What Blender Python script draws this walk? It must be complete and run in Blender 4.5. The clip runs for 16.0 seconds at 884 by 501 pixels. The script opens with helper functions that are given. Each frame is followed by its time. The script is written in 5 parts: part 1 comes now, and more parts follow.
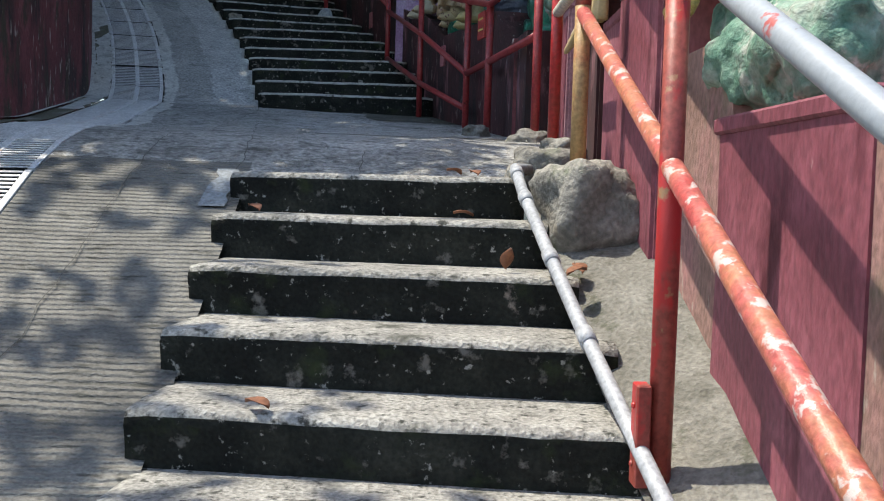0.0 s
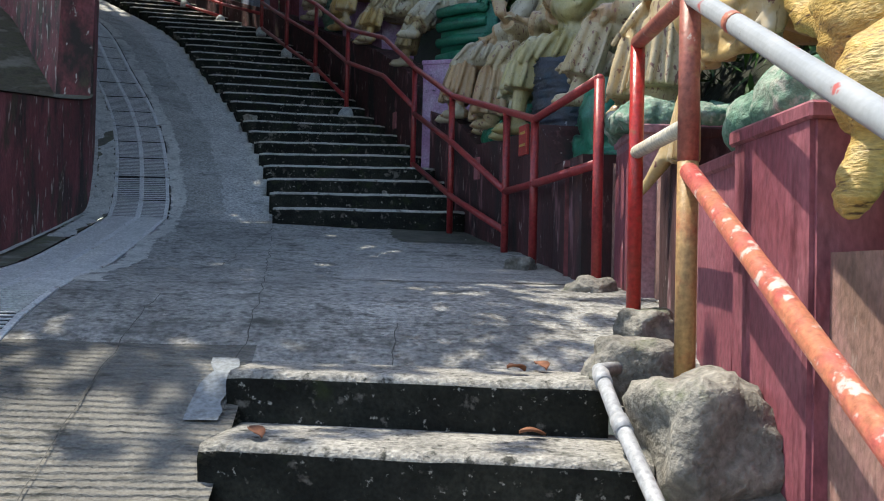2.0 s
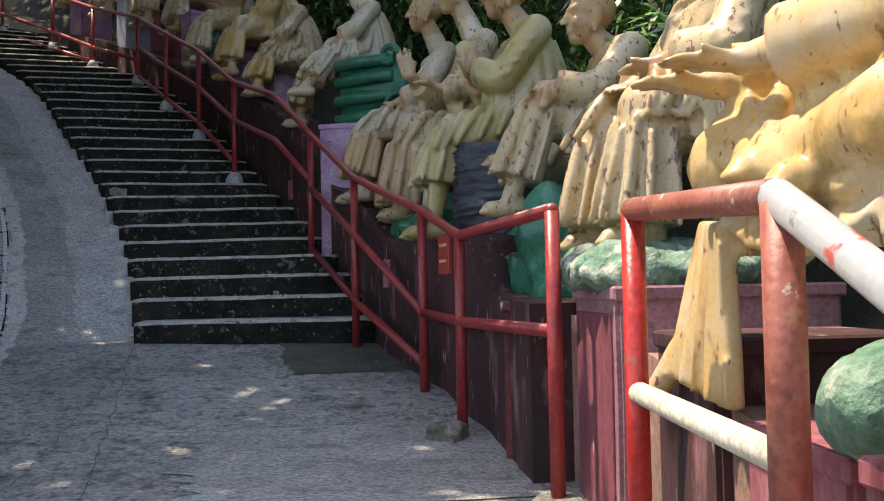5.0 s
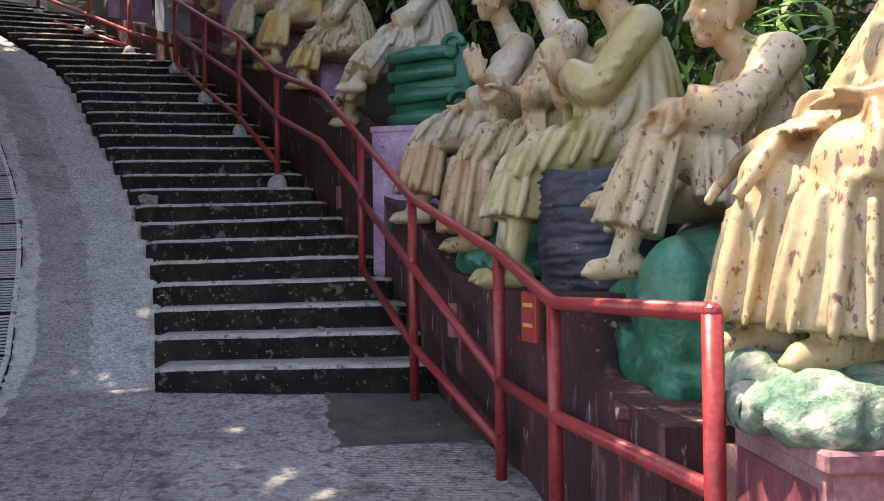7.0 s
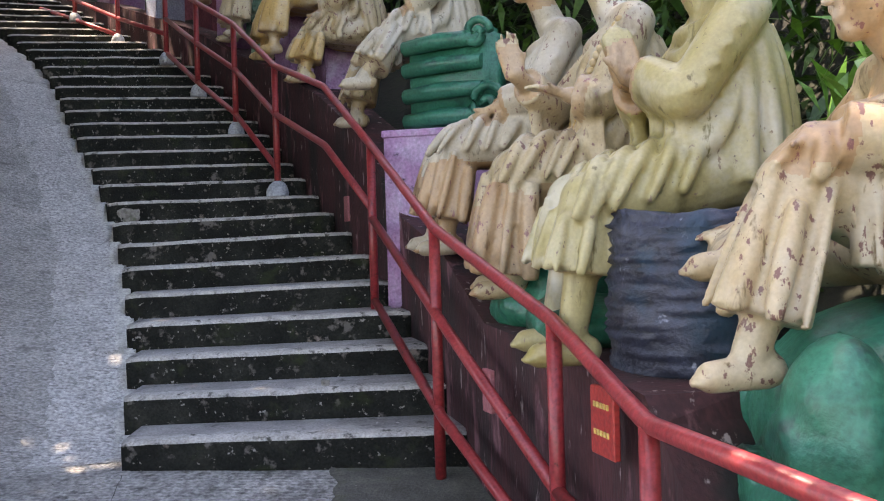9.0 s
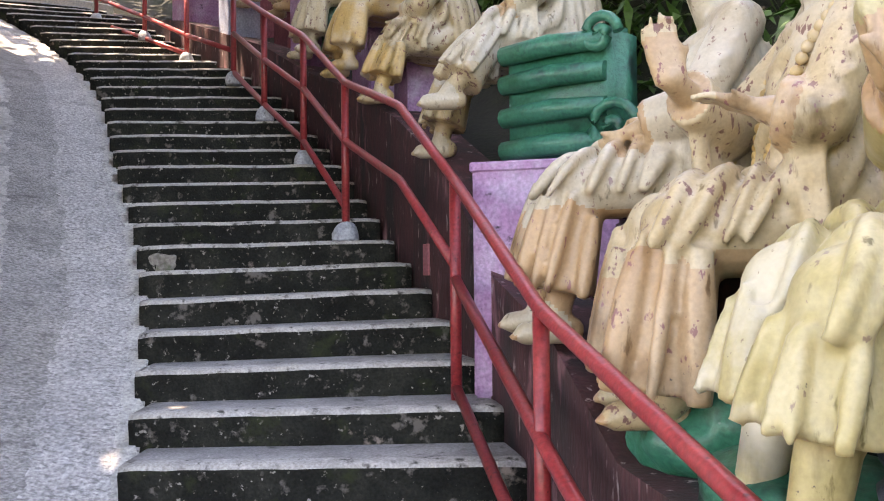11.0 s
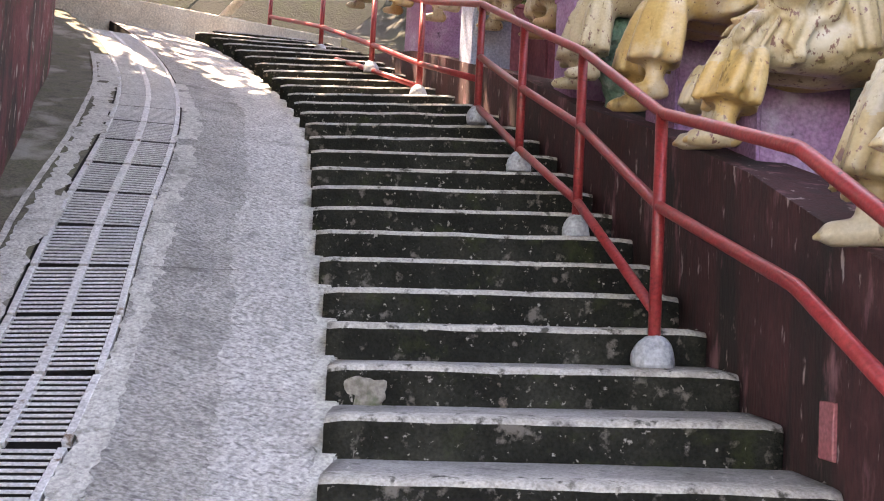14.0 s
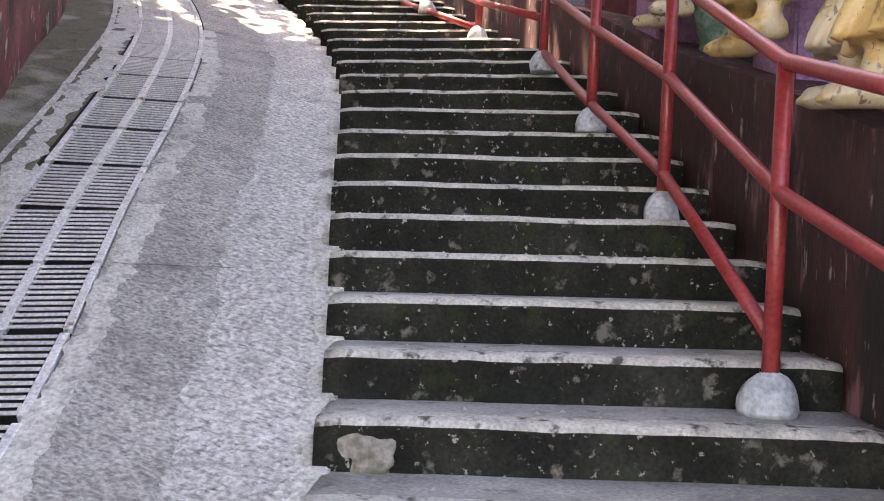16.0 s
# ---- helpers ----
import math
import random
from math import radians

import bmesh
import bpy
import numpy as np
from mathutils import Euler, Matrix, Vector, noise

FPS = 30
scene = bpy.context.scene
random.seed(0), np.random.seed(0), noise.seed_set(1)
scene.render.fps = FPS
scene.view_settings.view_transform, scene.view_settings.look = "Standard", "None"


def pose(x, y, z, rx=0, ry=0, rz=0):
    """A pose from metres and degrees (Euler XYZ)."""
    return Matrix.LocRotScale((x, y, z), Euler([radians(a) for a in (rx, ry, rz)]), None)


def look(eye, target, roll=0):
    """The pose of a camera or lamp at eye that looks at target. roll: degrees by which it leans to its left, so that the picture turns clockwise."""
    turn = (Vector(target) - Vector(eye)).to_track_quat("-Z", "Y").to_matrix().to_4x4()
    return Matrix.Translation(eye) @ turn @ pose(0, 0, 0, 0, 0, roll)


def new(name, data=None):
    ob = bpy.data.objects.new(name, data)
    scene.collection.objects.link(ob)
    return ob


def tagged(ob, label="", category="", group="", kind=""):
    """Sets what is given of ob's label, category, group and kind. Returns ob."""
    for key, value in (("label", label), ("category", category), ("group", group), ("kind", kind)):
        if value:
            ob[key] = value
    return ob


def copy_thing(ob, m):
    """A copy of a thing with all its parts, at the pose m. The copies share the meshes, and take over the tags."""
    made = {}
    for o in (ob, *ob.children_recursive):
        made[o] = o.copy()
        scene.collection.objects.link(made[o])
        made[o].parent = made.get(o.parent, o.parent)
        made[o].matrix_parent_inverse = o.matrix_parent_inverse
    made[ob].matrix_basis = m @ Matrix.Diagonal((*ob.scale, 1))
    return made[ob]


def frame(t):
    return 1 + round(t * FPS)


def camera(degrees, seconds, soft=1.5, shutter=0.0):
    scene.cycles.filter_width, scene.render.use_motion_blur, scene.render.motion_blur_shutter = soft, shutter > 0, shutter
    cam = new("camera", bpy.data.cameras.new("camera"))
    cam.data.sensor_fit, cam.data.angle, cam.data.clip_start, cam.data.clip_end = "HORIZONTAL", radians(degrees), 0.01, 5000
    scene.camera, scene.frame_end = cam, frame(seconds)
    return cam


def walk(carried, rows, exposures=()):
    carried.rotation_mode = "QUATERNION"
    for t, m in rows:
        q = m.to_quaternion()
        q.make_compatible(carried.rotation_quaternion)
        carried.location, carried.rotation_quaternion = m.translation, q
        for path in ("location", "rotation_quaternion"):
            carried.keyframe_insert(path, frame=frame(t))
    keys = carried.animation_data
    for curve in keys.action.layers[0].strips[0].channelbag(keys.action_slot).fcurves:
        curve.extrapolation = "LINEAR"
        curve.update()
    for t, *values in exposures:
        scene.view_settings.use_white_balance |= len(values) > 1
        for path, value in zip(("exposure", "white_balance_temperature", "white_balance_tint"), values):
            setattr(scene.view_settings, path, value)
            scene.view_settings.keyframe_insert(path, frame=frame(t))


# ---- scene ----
import functools
cam = camera(49.0, 16.0, soft=1.1)
PATH = [
    (0, (1.744, -9.969, -0.878), (1.779, -7.972, -0.982), 1.7),
    (0.5, (1.69, -9.714, -0.801), (1.732, -7.717, -0.903), 2.5),
    (1, (1.608, -9.435, -0.642), (1.654, -7.44, -0.773), 2.8),
    (1.5, (1.639, -9.176, -0.565), (1.628, -7.177, -0.633), 2.2),
    (2, (1.608, -8.948, -0.421), (1.601, -6.949, -0.373), 1.3),
    (2.5, (1.556, -8.689, -0.252), (1.629, -6.693, -0.14), 0.8),
    (3, (1.63, -8.408, -0.147), (1.752, -6.416, -0.016), 0.1),
    (3.5, (1.627, -8.171, -0.082), (1.783, -6.182, 0.059), -0.5),
    (3.7, (1.608, -8.095, 0.016), (1.784, -6.107, 0.153), -0.9),
    (5.8, (1.762, -6.862, 0.48), (1.878, -4.865, 0.524), -1.6),
    (6, (1.749, -6.767, 0.525), (1.85, -4.77, 0.565), -1.6),
    (6.5, (1.636, -6.483, 0.694), (1.731, -4.485, 0.739), -1.0),
    (7, (1.663, -6.174, 0.802), (1.716, -4.175, 0.828), -0.8),
    (7.5, (1.64, -5.907, 0.868), (1.671, -3.907, 0.867), -1.1),
    (8, (1.609, -5.657, 1.011), (1.638, -3.658, 0.99), -1.6),
    (10.3, (1.669, -3.957, 1.234), (1.622, -1.957, 1.214), -0.6),
    (10.5, (1.649, -3.807, 1.27), (1.573, -1.808, 1.277), -0.4),
    (11, (1.602, -3.354, 1.339), (1.424, -1.363, 1.384), -0.5),
    (11.5, (1.419, -2.909, 1.395), (1.183, -0.923, 1.411), -0.2),
    (12, (1.372, -2.471, 1.446), (1.073, -0.493, 1.466), -0.0),
    (12.5, (1.193, -2.12, 1.507), (0.824, -0.157, 1.602), 1.1),
    (13, (1.051, -1.702, 1.581), (0.598, 0.241, 1.73), 1.3),
    (13.5, (0.858, -1.252, 1.668), (0.326, 0.669, 1.822), 2.1),
    (14, (0.697, -0.875, 1.728), (0.085, 1.024, 1.873), 3.0),
    (14.5, (0.658, -0.552, 1.868), (-0.019, 1.327, 1.978), 3.5),
    (15, (0.498, -0.292, 1.923), (-0.222, 1.573, 1.983), 3.6),
    (15.5, (0.488, -0.037, 1.961), (-0.254, 1.82, 1.977), 3.1),
    (16, (0.488, 0.257, 2.019), (-0.279, 2.103, 2.039), 3.1),
]
# Exposure rises as the walk leaves the sunlit foot of the steps.
walk(cam, [(t, look(eye, target, roll)) for t, eye, target, roll in PATH],
     exposures=[(0, 1.1, 6800, 7), (3.5, 1.25, 7200, 8), (6, 1.65, 8200, 19), (8, 2.25, 8200, 21), (10.5, 3.0, 8800, 25), (13, 3.48, 9500, 28), (16, 3.58, 9500, 28)])

# ---- light ----
SUN_AZ, SUN_EL = 288.0, 66.0     # compass-like bearing the sun stands at (degrees clockwise from +y), height
world = bpy.data.worlds.new("sky")
scene.world = world
world.use_nodes = True
wn = world.node_tree.nodes
wl = world.node_tree.links
sky = wn.new("ShaderNodeTexSky")
sky.sky_type, sky.sun_disc = "NISHITA", False
sky.sun_elevation, sky.sun_rotation = radians(SUN_EL), radians(SUN_AZ)
wl.new(sky.outputs[0], wn["Background"].inputs[0])
wn["Background"].inputs[1].default_value = 0.15
sun = new("sun", bpy.data.lights.new("sun", "SUN"))
sun.data.energy, sun.data.angle, sun.data.color = 2.9, radians(0.53), (1.0, 0.95, 0.86)
sun_from = Vector((math.sin(radians(SUN_AZ)) * math.cos(radians(SUN_EL)),
                   math.cos(radians(SUN_AZ)) * math.cos(radians(SUN_EL)), math.sin(radians(SUN_EL))))
sun.matrix_world = look(sun_from * 30, (0, 0, 0))


# ---- materials ----
def material(name, colours, scale=4.0, rough=0.8, bump=0.3, fine=60.0, metal=0.0, stretch=(1, 1, 1), spots=None,
             stain=None, object_tint=0.0, gloss=0.5, grit=.28):
    """A surface of two to four colours mixed by coarse noise, grain by fine noise, with specks and stains of their own colours."""
    m = bpy.data.materials.new(name)
    m.use_nodes = True
    nt = m.node_tree
    n, l = nt.nodes, nt.links
    b = n["Principled BSDF"]
    co = n.new("ShaderNodeTexCoord")
    geo = n.new("ShaderNodeNewGeometry")
    mp = n.new("ShaderNodeMapping")
    mp.inputs["Scale"].default_value = stretch
    l.new(geo.outputs["Position"], mp.inputs[0])
    big = n.new("ShaderNodeTexNoise")
    big.inputs["Scale"].default_value, big.inputs["Detail"].default_value, big.inputs["Roughness"].default_value = scale, 7, 0.65
    l.new(mp.outputs[0], big.inputs[0])
    ramp = n.new("ShaderNodeValToRGB")
    el = ramp.color_ramp.elements
    k = len(colours)
    el[0].position, el[1].position = 0.3, 0.7
    el[0].color, el[1].color = (*colours[0], 1), (*colours[-1], 1)
    for i in range(1, k - 1):
        e = el.new(0.3 + 0.4 * i / (k - 1))
        e.color = (*colours[i], 1)
    l.new(big.outputs[0], ramp.inputs[0])
    small = n.new("ShaderNodeTexNoise")
    small.inputs["Scale"].default_value, small.inputs["Detail"].default_value = fine, 5
    l.new(mp.outputs[0], small.inputs[0])
    grain = n.new("ShaderNodeMapRange")
    grain.inputs[1].default_value, grain.inputs[2].default_value = 0.3, 0.7
    grain.inputs[3].default_value, grain.inputs[4].default_value = 1 - grit, 1 + grit
    l.new(small.outputs[0], grain.inputs[0])
    mul = n.new("ShaderNodeMix")
    mul.data_type, mul.blend_type = "RGBA", "MULTIPLY"
    mul.inputs[0].default_value = 1
    l.new(ramp.outputs[0], mul.inputs[6])
    l.new(grain.outputs[0], mul.inputs[7])
    out = mul.outputs[2]

    def overlay(out, colour, sc, lo, hi, st=None, detail=6):
        mp2 = n.new("ShaderNodeMapping")
        mp2.inputs["Scale"].default_value = st or stretch
        mp2.inputs["Location"].default_value = (sc * 0.37, 1.7, 3.1)
        l.new(geo.outputs["Position"], mp2.inputs[0])
        nz = n.new("ShaderNodeTexNoise")
        nz.inputs["Scale"].default_value, nz.inputs["Detail"].default_value, nz.inputs["Roughness"].default_value = sc, detail, 0.6
        l.new(mp2.outputs[0], nz.inputs[0])
        mr = n.new("ShaderNodeMapRange")
        mr.inputs[1].default_value, mr.inputs[2].default_value = lo, hi
        l.new(nz.outputs[0], mr.inputs[0])
        mx = n.new("ShaderNodeMix")
        mx.data_type = "RGBA"
        l.new(mr.outputs[0], mx.inputs[0])
        l.new(out, mx.inputs[6])
        mx.inputs[7].default_value = (*colour, 1)
        return mx.outputs[2]

    for s in spots or ():
        out = overlay(out, *s)
    if stain:
        out = overlay(out, *stain)
    if object_tint:
        info = n.new("ShaderNodeObjectInfo")
        mr = n.new("ShaderNodeMapRange")
        mr.inputs[3].default_value, mr.inputs[4].default_value = 1 - object_tint, 1 + object_tint
        l.new(info.outputs["Random"], mr.inputs[0])
        mx = n.new("ShaderNodeMix")
        mx.data_type, mx.blend_type = "RGBA", "MULTIPLY"
        mx.inputs[0].default_value = 1
        l.new(out, mx.inputs[6])
        l.new(mr.outputs[0], mx.inputs[7])
        out = mx.outputs[2]
    l.new(out, b.inputs["Base Color"])
    b.inputs["Metallic"].default_value = metal
    b.inputs["Specular IOR Level"].default_value = gloss
    rr = n.new("ShaderNodeMapRange")
    rr.inputs[3].default_value, rr.inputs[4].default_value = max(rough - 0.15, 0.05), min(rough + 0.12, 1)
    l.new(big.outputs[0], rr.inputs[0])
    l.new(rr.outputs[0], b.inputs["Roughness"])
    bp = n.new("ShaderNodeBump")
    bp.inputs["Strength"].default_value, bp.inputs["Distance"].default_value = bump, 0.012
    add = n.new("ShaderNodeMath")
    add.operation = "ADD"
    l.new(big.outputs[0], add.inputs[0])
    l.new(small.outputs[0], add.inputs[1])
    l.new(add.outputs[0], bp.inputs["Height"])
    l.new(bp.outputs[0], b.inputs["Normal"])
    return m


TREAD = material("worn_concrete", [(.20, .193, .178), (.30, .29, .275), (.39, .38, .355)], 3.5, .88, .8, 70,
                 spots=[((.07, .07, .06), 9, .58, .72)], stain=((.46, .45, .41), 2.2, .60, .74))
LOWTREAD = material("dirty_worn_concrete", [(.20, .193, .174), (.30, .287, .26), (.40, .387, .35)], 4, .9, 1.2, 60, grit=.45,
                    spots=[((.05, .05, .042), 24, .55, .66), ((.07, .07, .055), 5, .58, .7)])
# Riser black is algae plus the step fronts' shade, painted into the colour.
RISER = material("algae_and_shade_black_concrete", [(.010, .010, .009), (.018, .019, .016), (.036, .037, .030)], 4, .85, .6, 70, gloss=.10,
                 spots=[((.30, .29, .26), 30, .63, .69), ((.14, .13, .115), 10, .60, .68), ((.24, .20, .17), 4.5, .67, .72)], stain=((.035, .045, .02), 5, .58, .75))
NOSING = material("worn_nosing_concrete", [(.27, .26, .24), (.40, .385, .35), (.50, .48, .44)], 9, .9, .5, 80,
                  spots=[((.06, .06, .05), 14, .56, .66)])
RAMP = material("brushed_concrete_ramp", [(.30, .293, .275), (.41, .40, .377), (.52, .508, .48)], 1.6, .9, 2.2, 48, grit=.45,
                stretch=(1, 1.6, 1), spots=[((.16, .157, .147), 34, .50, .70, (.7, 1.8, 1)), ((.62, .61, .58), 48, .58, .72, (.7, 1.8, 1)), ((.16, .157, .145), 4, .56, .74)])
LANDING = material("stained_landing_concrete", [(.22, .216, .203), (.33, .323, .303), (.44, .43, .405)], 1.9, .88, 2.0, 42, grit=.45,
                   spots=[((.38, .38, .36), .9, .56, .70), ((.09, .088, .08), 17, .50, .70), ((.08, .08, .07), 5, .55, .72)])
RAMPPALE = material("pale_rough_concrete", [(.44, .43, .41), (.54, .53, .505), (.63, .62, .595)], 2.6, .9, 2.2, 48, grit=.4,
                    spots=[((.17, .168, .158), 36, .50, .70, (.7, 1.8, 1)), ((.22, .217, .205), 4, .58, .76)])
WALLLOW = material("weathered_pink_brown_wall", [(.20, .12, .09), (.30, .17, .14), (.36, .16, .16)], 2.6, .85, .5, 50, stretch=(1, 1, .6),
                   spots=[((.12, .11, .06), 3, .55, .68), ((.46, .38, .32), 12, .62, .70, (1, 1, .4)), ((.03, .025, .02), 4, .62, .7, (1, 1, .25))])
MOSSY = material("mossy_dark_concrete", [(.05, .05, .04), (.085, .085, .07), (.14, .135, .11)], 5, .92, .8, 70, spots=[((.07, .08, .035), 4, .56, .7), ((.34, .33, .3), 24, .70, .74)])
JOINT = material("dark_crack_grime", [(.06, .058, .05), (.12, .115, .105)], 9, .95, .3, 40)
BLUEWASH = material("pale_blue_paint_smear", [(.16, .164, .164), (.24, .262, .278), (.17, .17, .168)], 14, .85, .4, 60)
PATCH = material("pale_mortar_patch", [(.46, .455, .42), (.56, .55, .51), (.64, .635, .59)], 6, .9, 1.2, 60,
                 spots=[((.20, .195, .175), 22, .54, .74), ((.26, .255, .23), 5, .56, .74)])
MOSS = material("mossy_soil", [(.07, .065, .045), (.14, .13, .095), (.11, .115, .06)], 6, .95, .9, 60,
                spots=[((.30, .29, .25), 2.4, .52, .66)])
WALLRED = material("weathered_red_wall_paint", [(.10, .024, .024), (.19, .045, .05), (.32, .10, .115)], 2.2, .75, .5, 50,
                   stretch=(1, 1, .6), spots=[((.03, .018, .014), 2.6, .48, .62, (1, 1, .5)), ((.07, .05, .028), 4, .55, .64), ((.50, .43, .38), 13, .61, .66, (1, 1, .4))])
# Wall red taken near black: the shade under the handrail is in the colour.
WALLDARK = material("grimy_shade_dark_wall", [(.026, .011, .011), (.055, .018, .019), (.10, .032, .034)], 2.5, .8, .4, 50,
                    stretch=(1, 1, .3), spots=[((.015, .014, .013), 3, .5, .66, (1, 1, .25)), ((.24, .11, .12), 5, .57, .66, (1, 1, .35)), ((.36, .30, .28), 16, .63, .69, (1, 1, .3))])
PINK = material("faded_crimson_panel_paint", [(.17, .045, .06), (.26, .075, .098), (.35, .13, .155)], 2.4, .6, .3, 45,
                stretch=(1, 1, .5), spots=[((.10, .02, .03), 4, .60, .7, (1, 1, .3)), ((.55, .38, .38), 9, .68, .73, (1, 1, .3))])
PURPLE = material("faded_purple_plinth_paint", [(.30, .13, .27), (.38, .21, .37), (.50, .40, .54)], 3.0, .6, .3, 50,
                  spots=[((.04, .02, .04), 7, .64, .70), ((.58, .50, .62), 2.5, .58, .7)])
PINKISH = material("mauve_plinth_paint", [(.24, .10, .12), (.32, .16, .18), (.40, .23, .25)], 3.0, .7, .3, 50, spots=[((.08, .03, .04), 5, .62, .7)])
PAINT = material("oxide_red_rail_paint", [(.23, .022, .024), (.30, .032, .034), (.36, .05, .045)], 7, .38, .12, 60,
                 spots=[((.10, .015, .012), 20, .64, .7)])
PEELED = material("peeled_red_and_ochre_rail_paint", [(.42, .06, .06), (.48, .12, .10), (.47, .18, .10), (.42, .07, .07)], 5, .45, .25, 60,
                  spots=[((.58, .46, .42), 17, .56, .61), ((.48, .30, .16), 4, .64, .70)])
BRIGHTRED = material("glossy_bright_red_paint", [(.38, .02, .02), (.45, .035, .032), (.33, .05, .035)], 6, .35, .2, 50,
                     spots=[((.28, .10, .05), 9, .60, .66)])
OCHRE = material("ochre_primer_paint", [(.33, .19, .08), (.42, .26, .11), (.38, .10, .05)], 5, .55, .25, 60)
GREYPAINT = material("chalky_grey_rail_paint", [(.29, .31, .335), (.33, .35, .375), (.37, .385, .405)], 5, .5, .08, 60, grit=.08,
                     spots=[((.42, .09, .08), 8, .64, .67), ((.20, .19, .18), 21, .66, .70)])
REDRUST = material("rusty_red_post_paint", [(.22, .045, .035), (.30, .06, .045), (.34, .09, .06)], 4, .5, .15, 60, spots=[((.48, .03, .03), 5, .55, .60, (1, 1, .5)), ((.34, .20, .10), 9, .64, .69)])
RUSTPAINT = material("dull_brick_red_rail_paint", [(.24, .07, .05), (.32, .10, .075), (.38, .17, .12)], 6, .5, .15, 60, spots=[((.40, .24, .12), 5, .60, .68), ((.50, .42, .38), 16, .65, .69)])
PIPE = material("grey_plastic_pipe", [(.30, .31, .33), (.36, .37, .39), (.42, .43, .445)], 8, .5, .1, 60,
                spots=[((.25, .22, .2), 6, .64, .74)])
ROCK = material("rough_grey_rock", [(.10, .093, .078), (.20, .187, .163), (.32, .30, .26)], 5, .9, 1.0, 40,
                spots=[((.09, .11, .05), 5, .6, .72)])
GREENROCK = material("green_painted_rockwork", [(.03, .13, .08), (.14, .25, .18), (.38, .40, .34)], 7, .7, 1.0, 40,
                     spots=[((.45, .44, .38), 7, .58, .66), ((.02, .04, .03), 5, .60, .7)])
GREEN = material("dark_green_gloss_paint", [(.006, .07, .045), (.01, .11, .07), (.02, .16, .10)], 3, .4, .3, 50,
                 spots=[((.01, .02, .018), 5, .60, .72), ((.25, .38, .42), 8, .70, .74)])
STUMP = material("blue_black_ribbed_paint", [(.012, .014, .022), (.03, .035, .055), (.06, .07, .10)], 5, .5, .5, 50,
                 spots=[((.25, .27, .32), 14, .64, .70), ((.012, .04, .07), 3, .55, .65)])
GREENSEAT = material("sea_green_gloss_paint", [(.008, .10, .06), (.015, .16, .10), (.04, .24, .15)], 3, .4, .3, 50, spots=[((.01, .03, .025), 4, .58, .7), ((.25, .38, .36), 8, .70, .74)])
WOODSEAT = material("dark_maroon_seat_paint", [(.03, .010, .012), (.06, .018, .02), (.10, .03, .03)], 6, .6, .5, 50)


def grooved(m, scale, depth):
    """Adds brushed grooves across the slope to a material's relief."""
    n, l = m.node_tree.nodes, m.node_tree.links
    geo = n.new("ShaderNodeNewGeometry")
    wv = n.new("ShaderNodeTexWave")
    wv.wave_type, wv.bands_direction = "BANDS", "Y"
    wv.inputs["Scale"].default_value, wv.inputs["Distortion"].default_value = scale, 2.2
    wv.inputs["Detail"].default_value, wv.inputs["Detail Scale"].default_value = 3, 1.4
    l.new(geo.outputs["Position"], wv.inputs[0])
    bp = n.new("ShaderNodeBump")
    bp.inputs["Strength"].default_value, bp.inputs["Distance"].default_value = 1.0, depth
    l.new(wv.outputs["Fac"], bp.inputs["Height"])
    old = [x for x in n if x.type == "BUMP" and x != bp][0]
    l.new(old.outputs[0], bp.inputs["Normal"])
    l.new(bp.outputs[0], n["Principled BSDF"].inputs["Normal"])
    return m


LOWRAMP = grooved(material("grooved_concrete_ramp", [(.10, .096, .087), (.165, .159, .143), (.25, .24, .214)], 1.8, .9, .8, 70, stretch=(1, 1.5, 1),
                           spots=[((.05, .05, .042), 22, .56, .68, (.35, 1.5, 1))]), 10, .010)


grooved(LANDING, 9, .006)


def gilded(name, a, b, c, peel, amount):
    return material(name, [a, b, c], 1.7, .36, .05, 70, grit=.10, spots=[
        (tuple(v * .42 for v in a), 4.4, .57, .70, (1, 1, .35)), ((.62, .59, .51), 2.2, .55, .78), (tuple(v * .5 for v in a), 17, .62, .68, (1, 1, .3)), (peel, 31, amount - .01, amount + .02, (1, 1, .6)), ((.09, .07, .05), 42, .69, .72)])


GOLD = gilded("aged_gold_paint", (.42, .25, .08), (.52, .35, .14), (.58, .45, .25), (.22, .09, .08), .655)
CREAM = gilded("cream_gold_paint", (.38, .27, .13), (.48, .38, .23), (.55, .47, .33), (.20, .10, .08), .60)
LIME = gilded("greenish_gold_paint", (.31, .25, .085), (.41, .345, .16), (.50, .44, .27), (.24, .17, .11), .655)
TAN = gilded("tan_gold_paint", (.34, .19, .09), (.43, .28, .15), (.50, .38, .25), (.24, .10, .09), .635)
WHITE = gilded("whitewashed_robe_paint", (.39, .32, .21), (.49, .43, .32), (.58, .53, .43), (.28, .19, .16), .64)
GRATE = material("galvanised_grate_metal", [(.56, .56, .562), (.66, .66, .655), (.74, .738, .73)], 8, .6, .2, 70, metal=.25,
                 spots=[((.20, .13, .08), 9, .62, .7)])
SLAT = material("dull_grate_metal", [(.48, .48, .482), (.57, .57, .57), (.66, .658, .65)], 8, .6, .2, 70, metal=.15)
PIT = material("near_black_drain_bottom", [(.006, .006, .006), (.014, .014, .013)], 5, .8, .4, 40)
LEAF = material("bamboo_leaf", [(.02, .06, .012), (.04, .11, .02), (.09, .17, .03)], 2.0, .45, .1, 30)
# Brighter leaf colour with sunlight put into it, for sprays between the statues.
LEAFLIT = material("lit_bamboo_leaf", [(.06, .17, .02), (.10, .26, .04), (.16, .32, .06)], 3.0, .4, .1, 30)
BARK = material("tree_bark", [(.05, .04, .03), (.09, .075, .055), (.13, .11, .085)], 6, .9, .9, 40, stretch=(1, 1, .25))
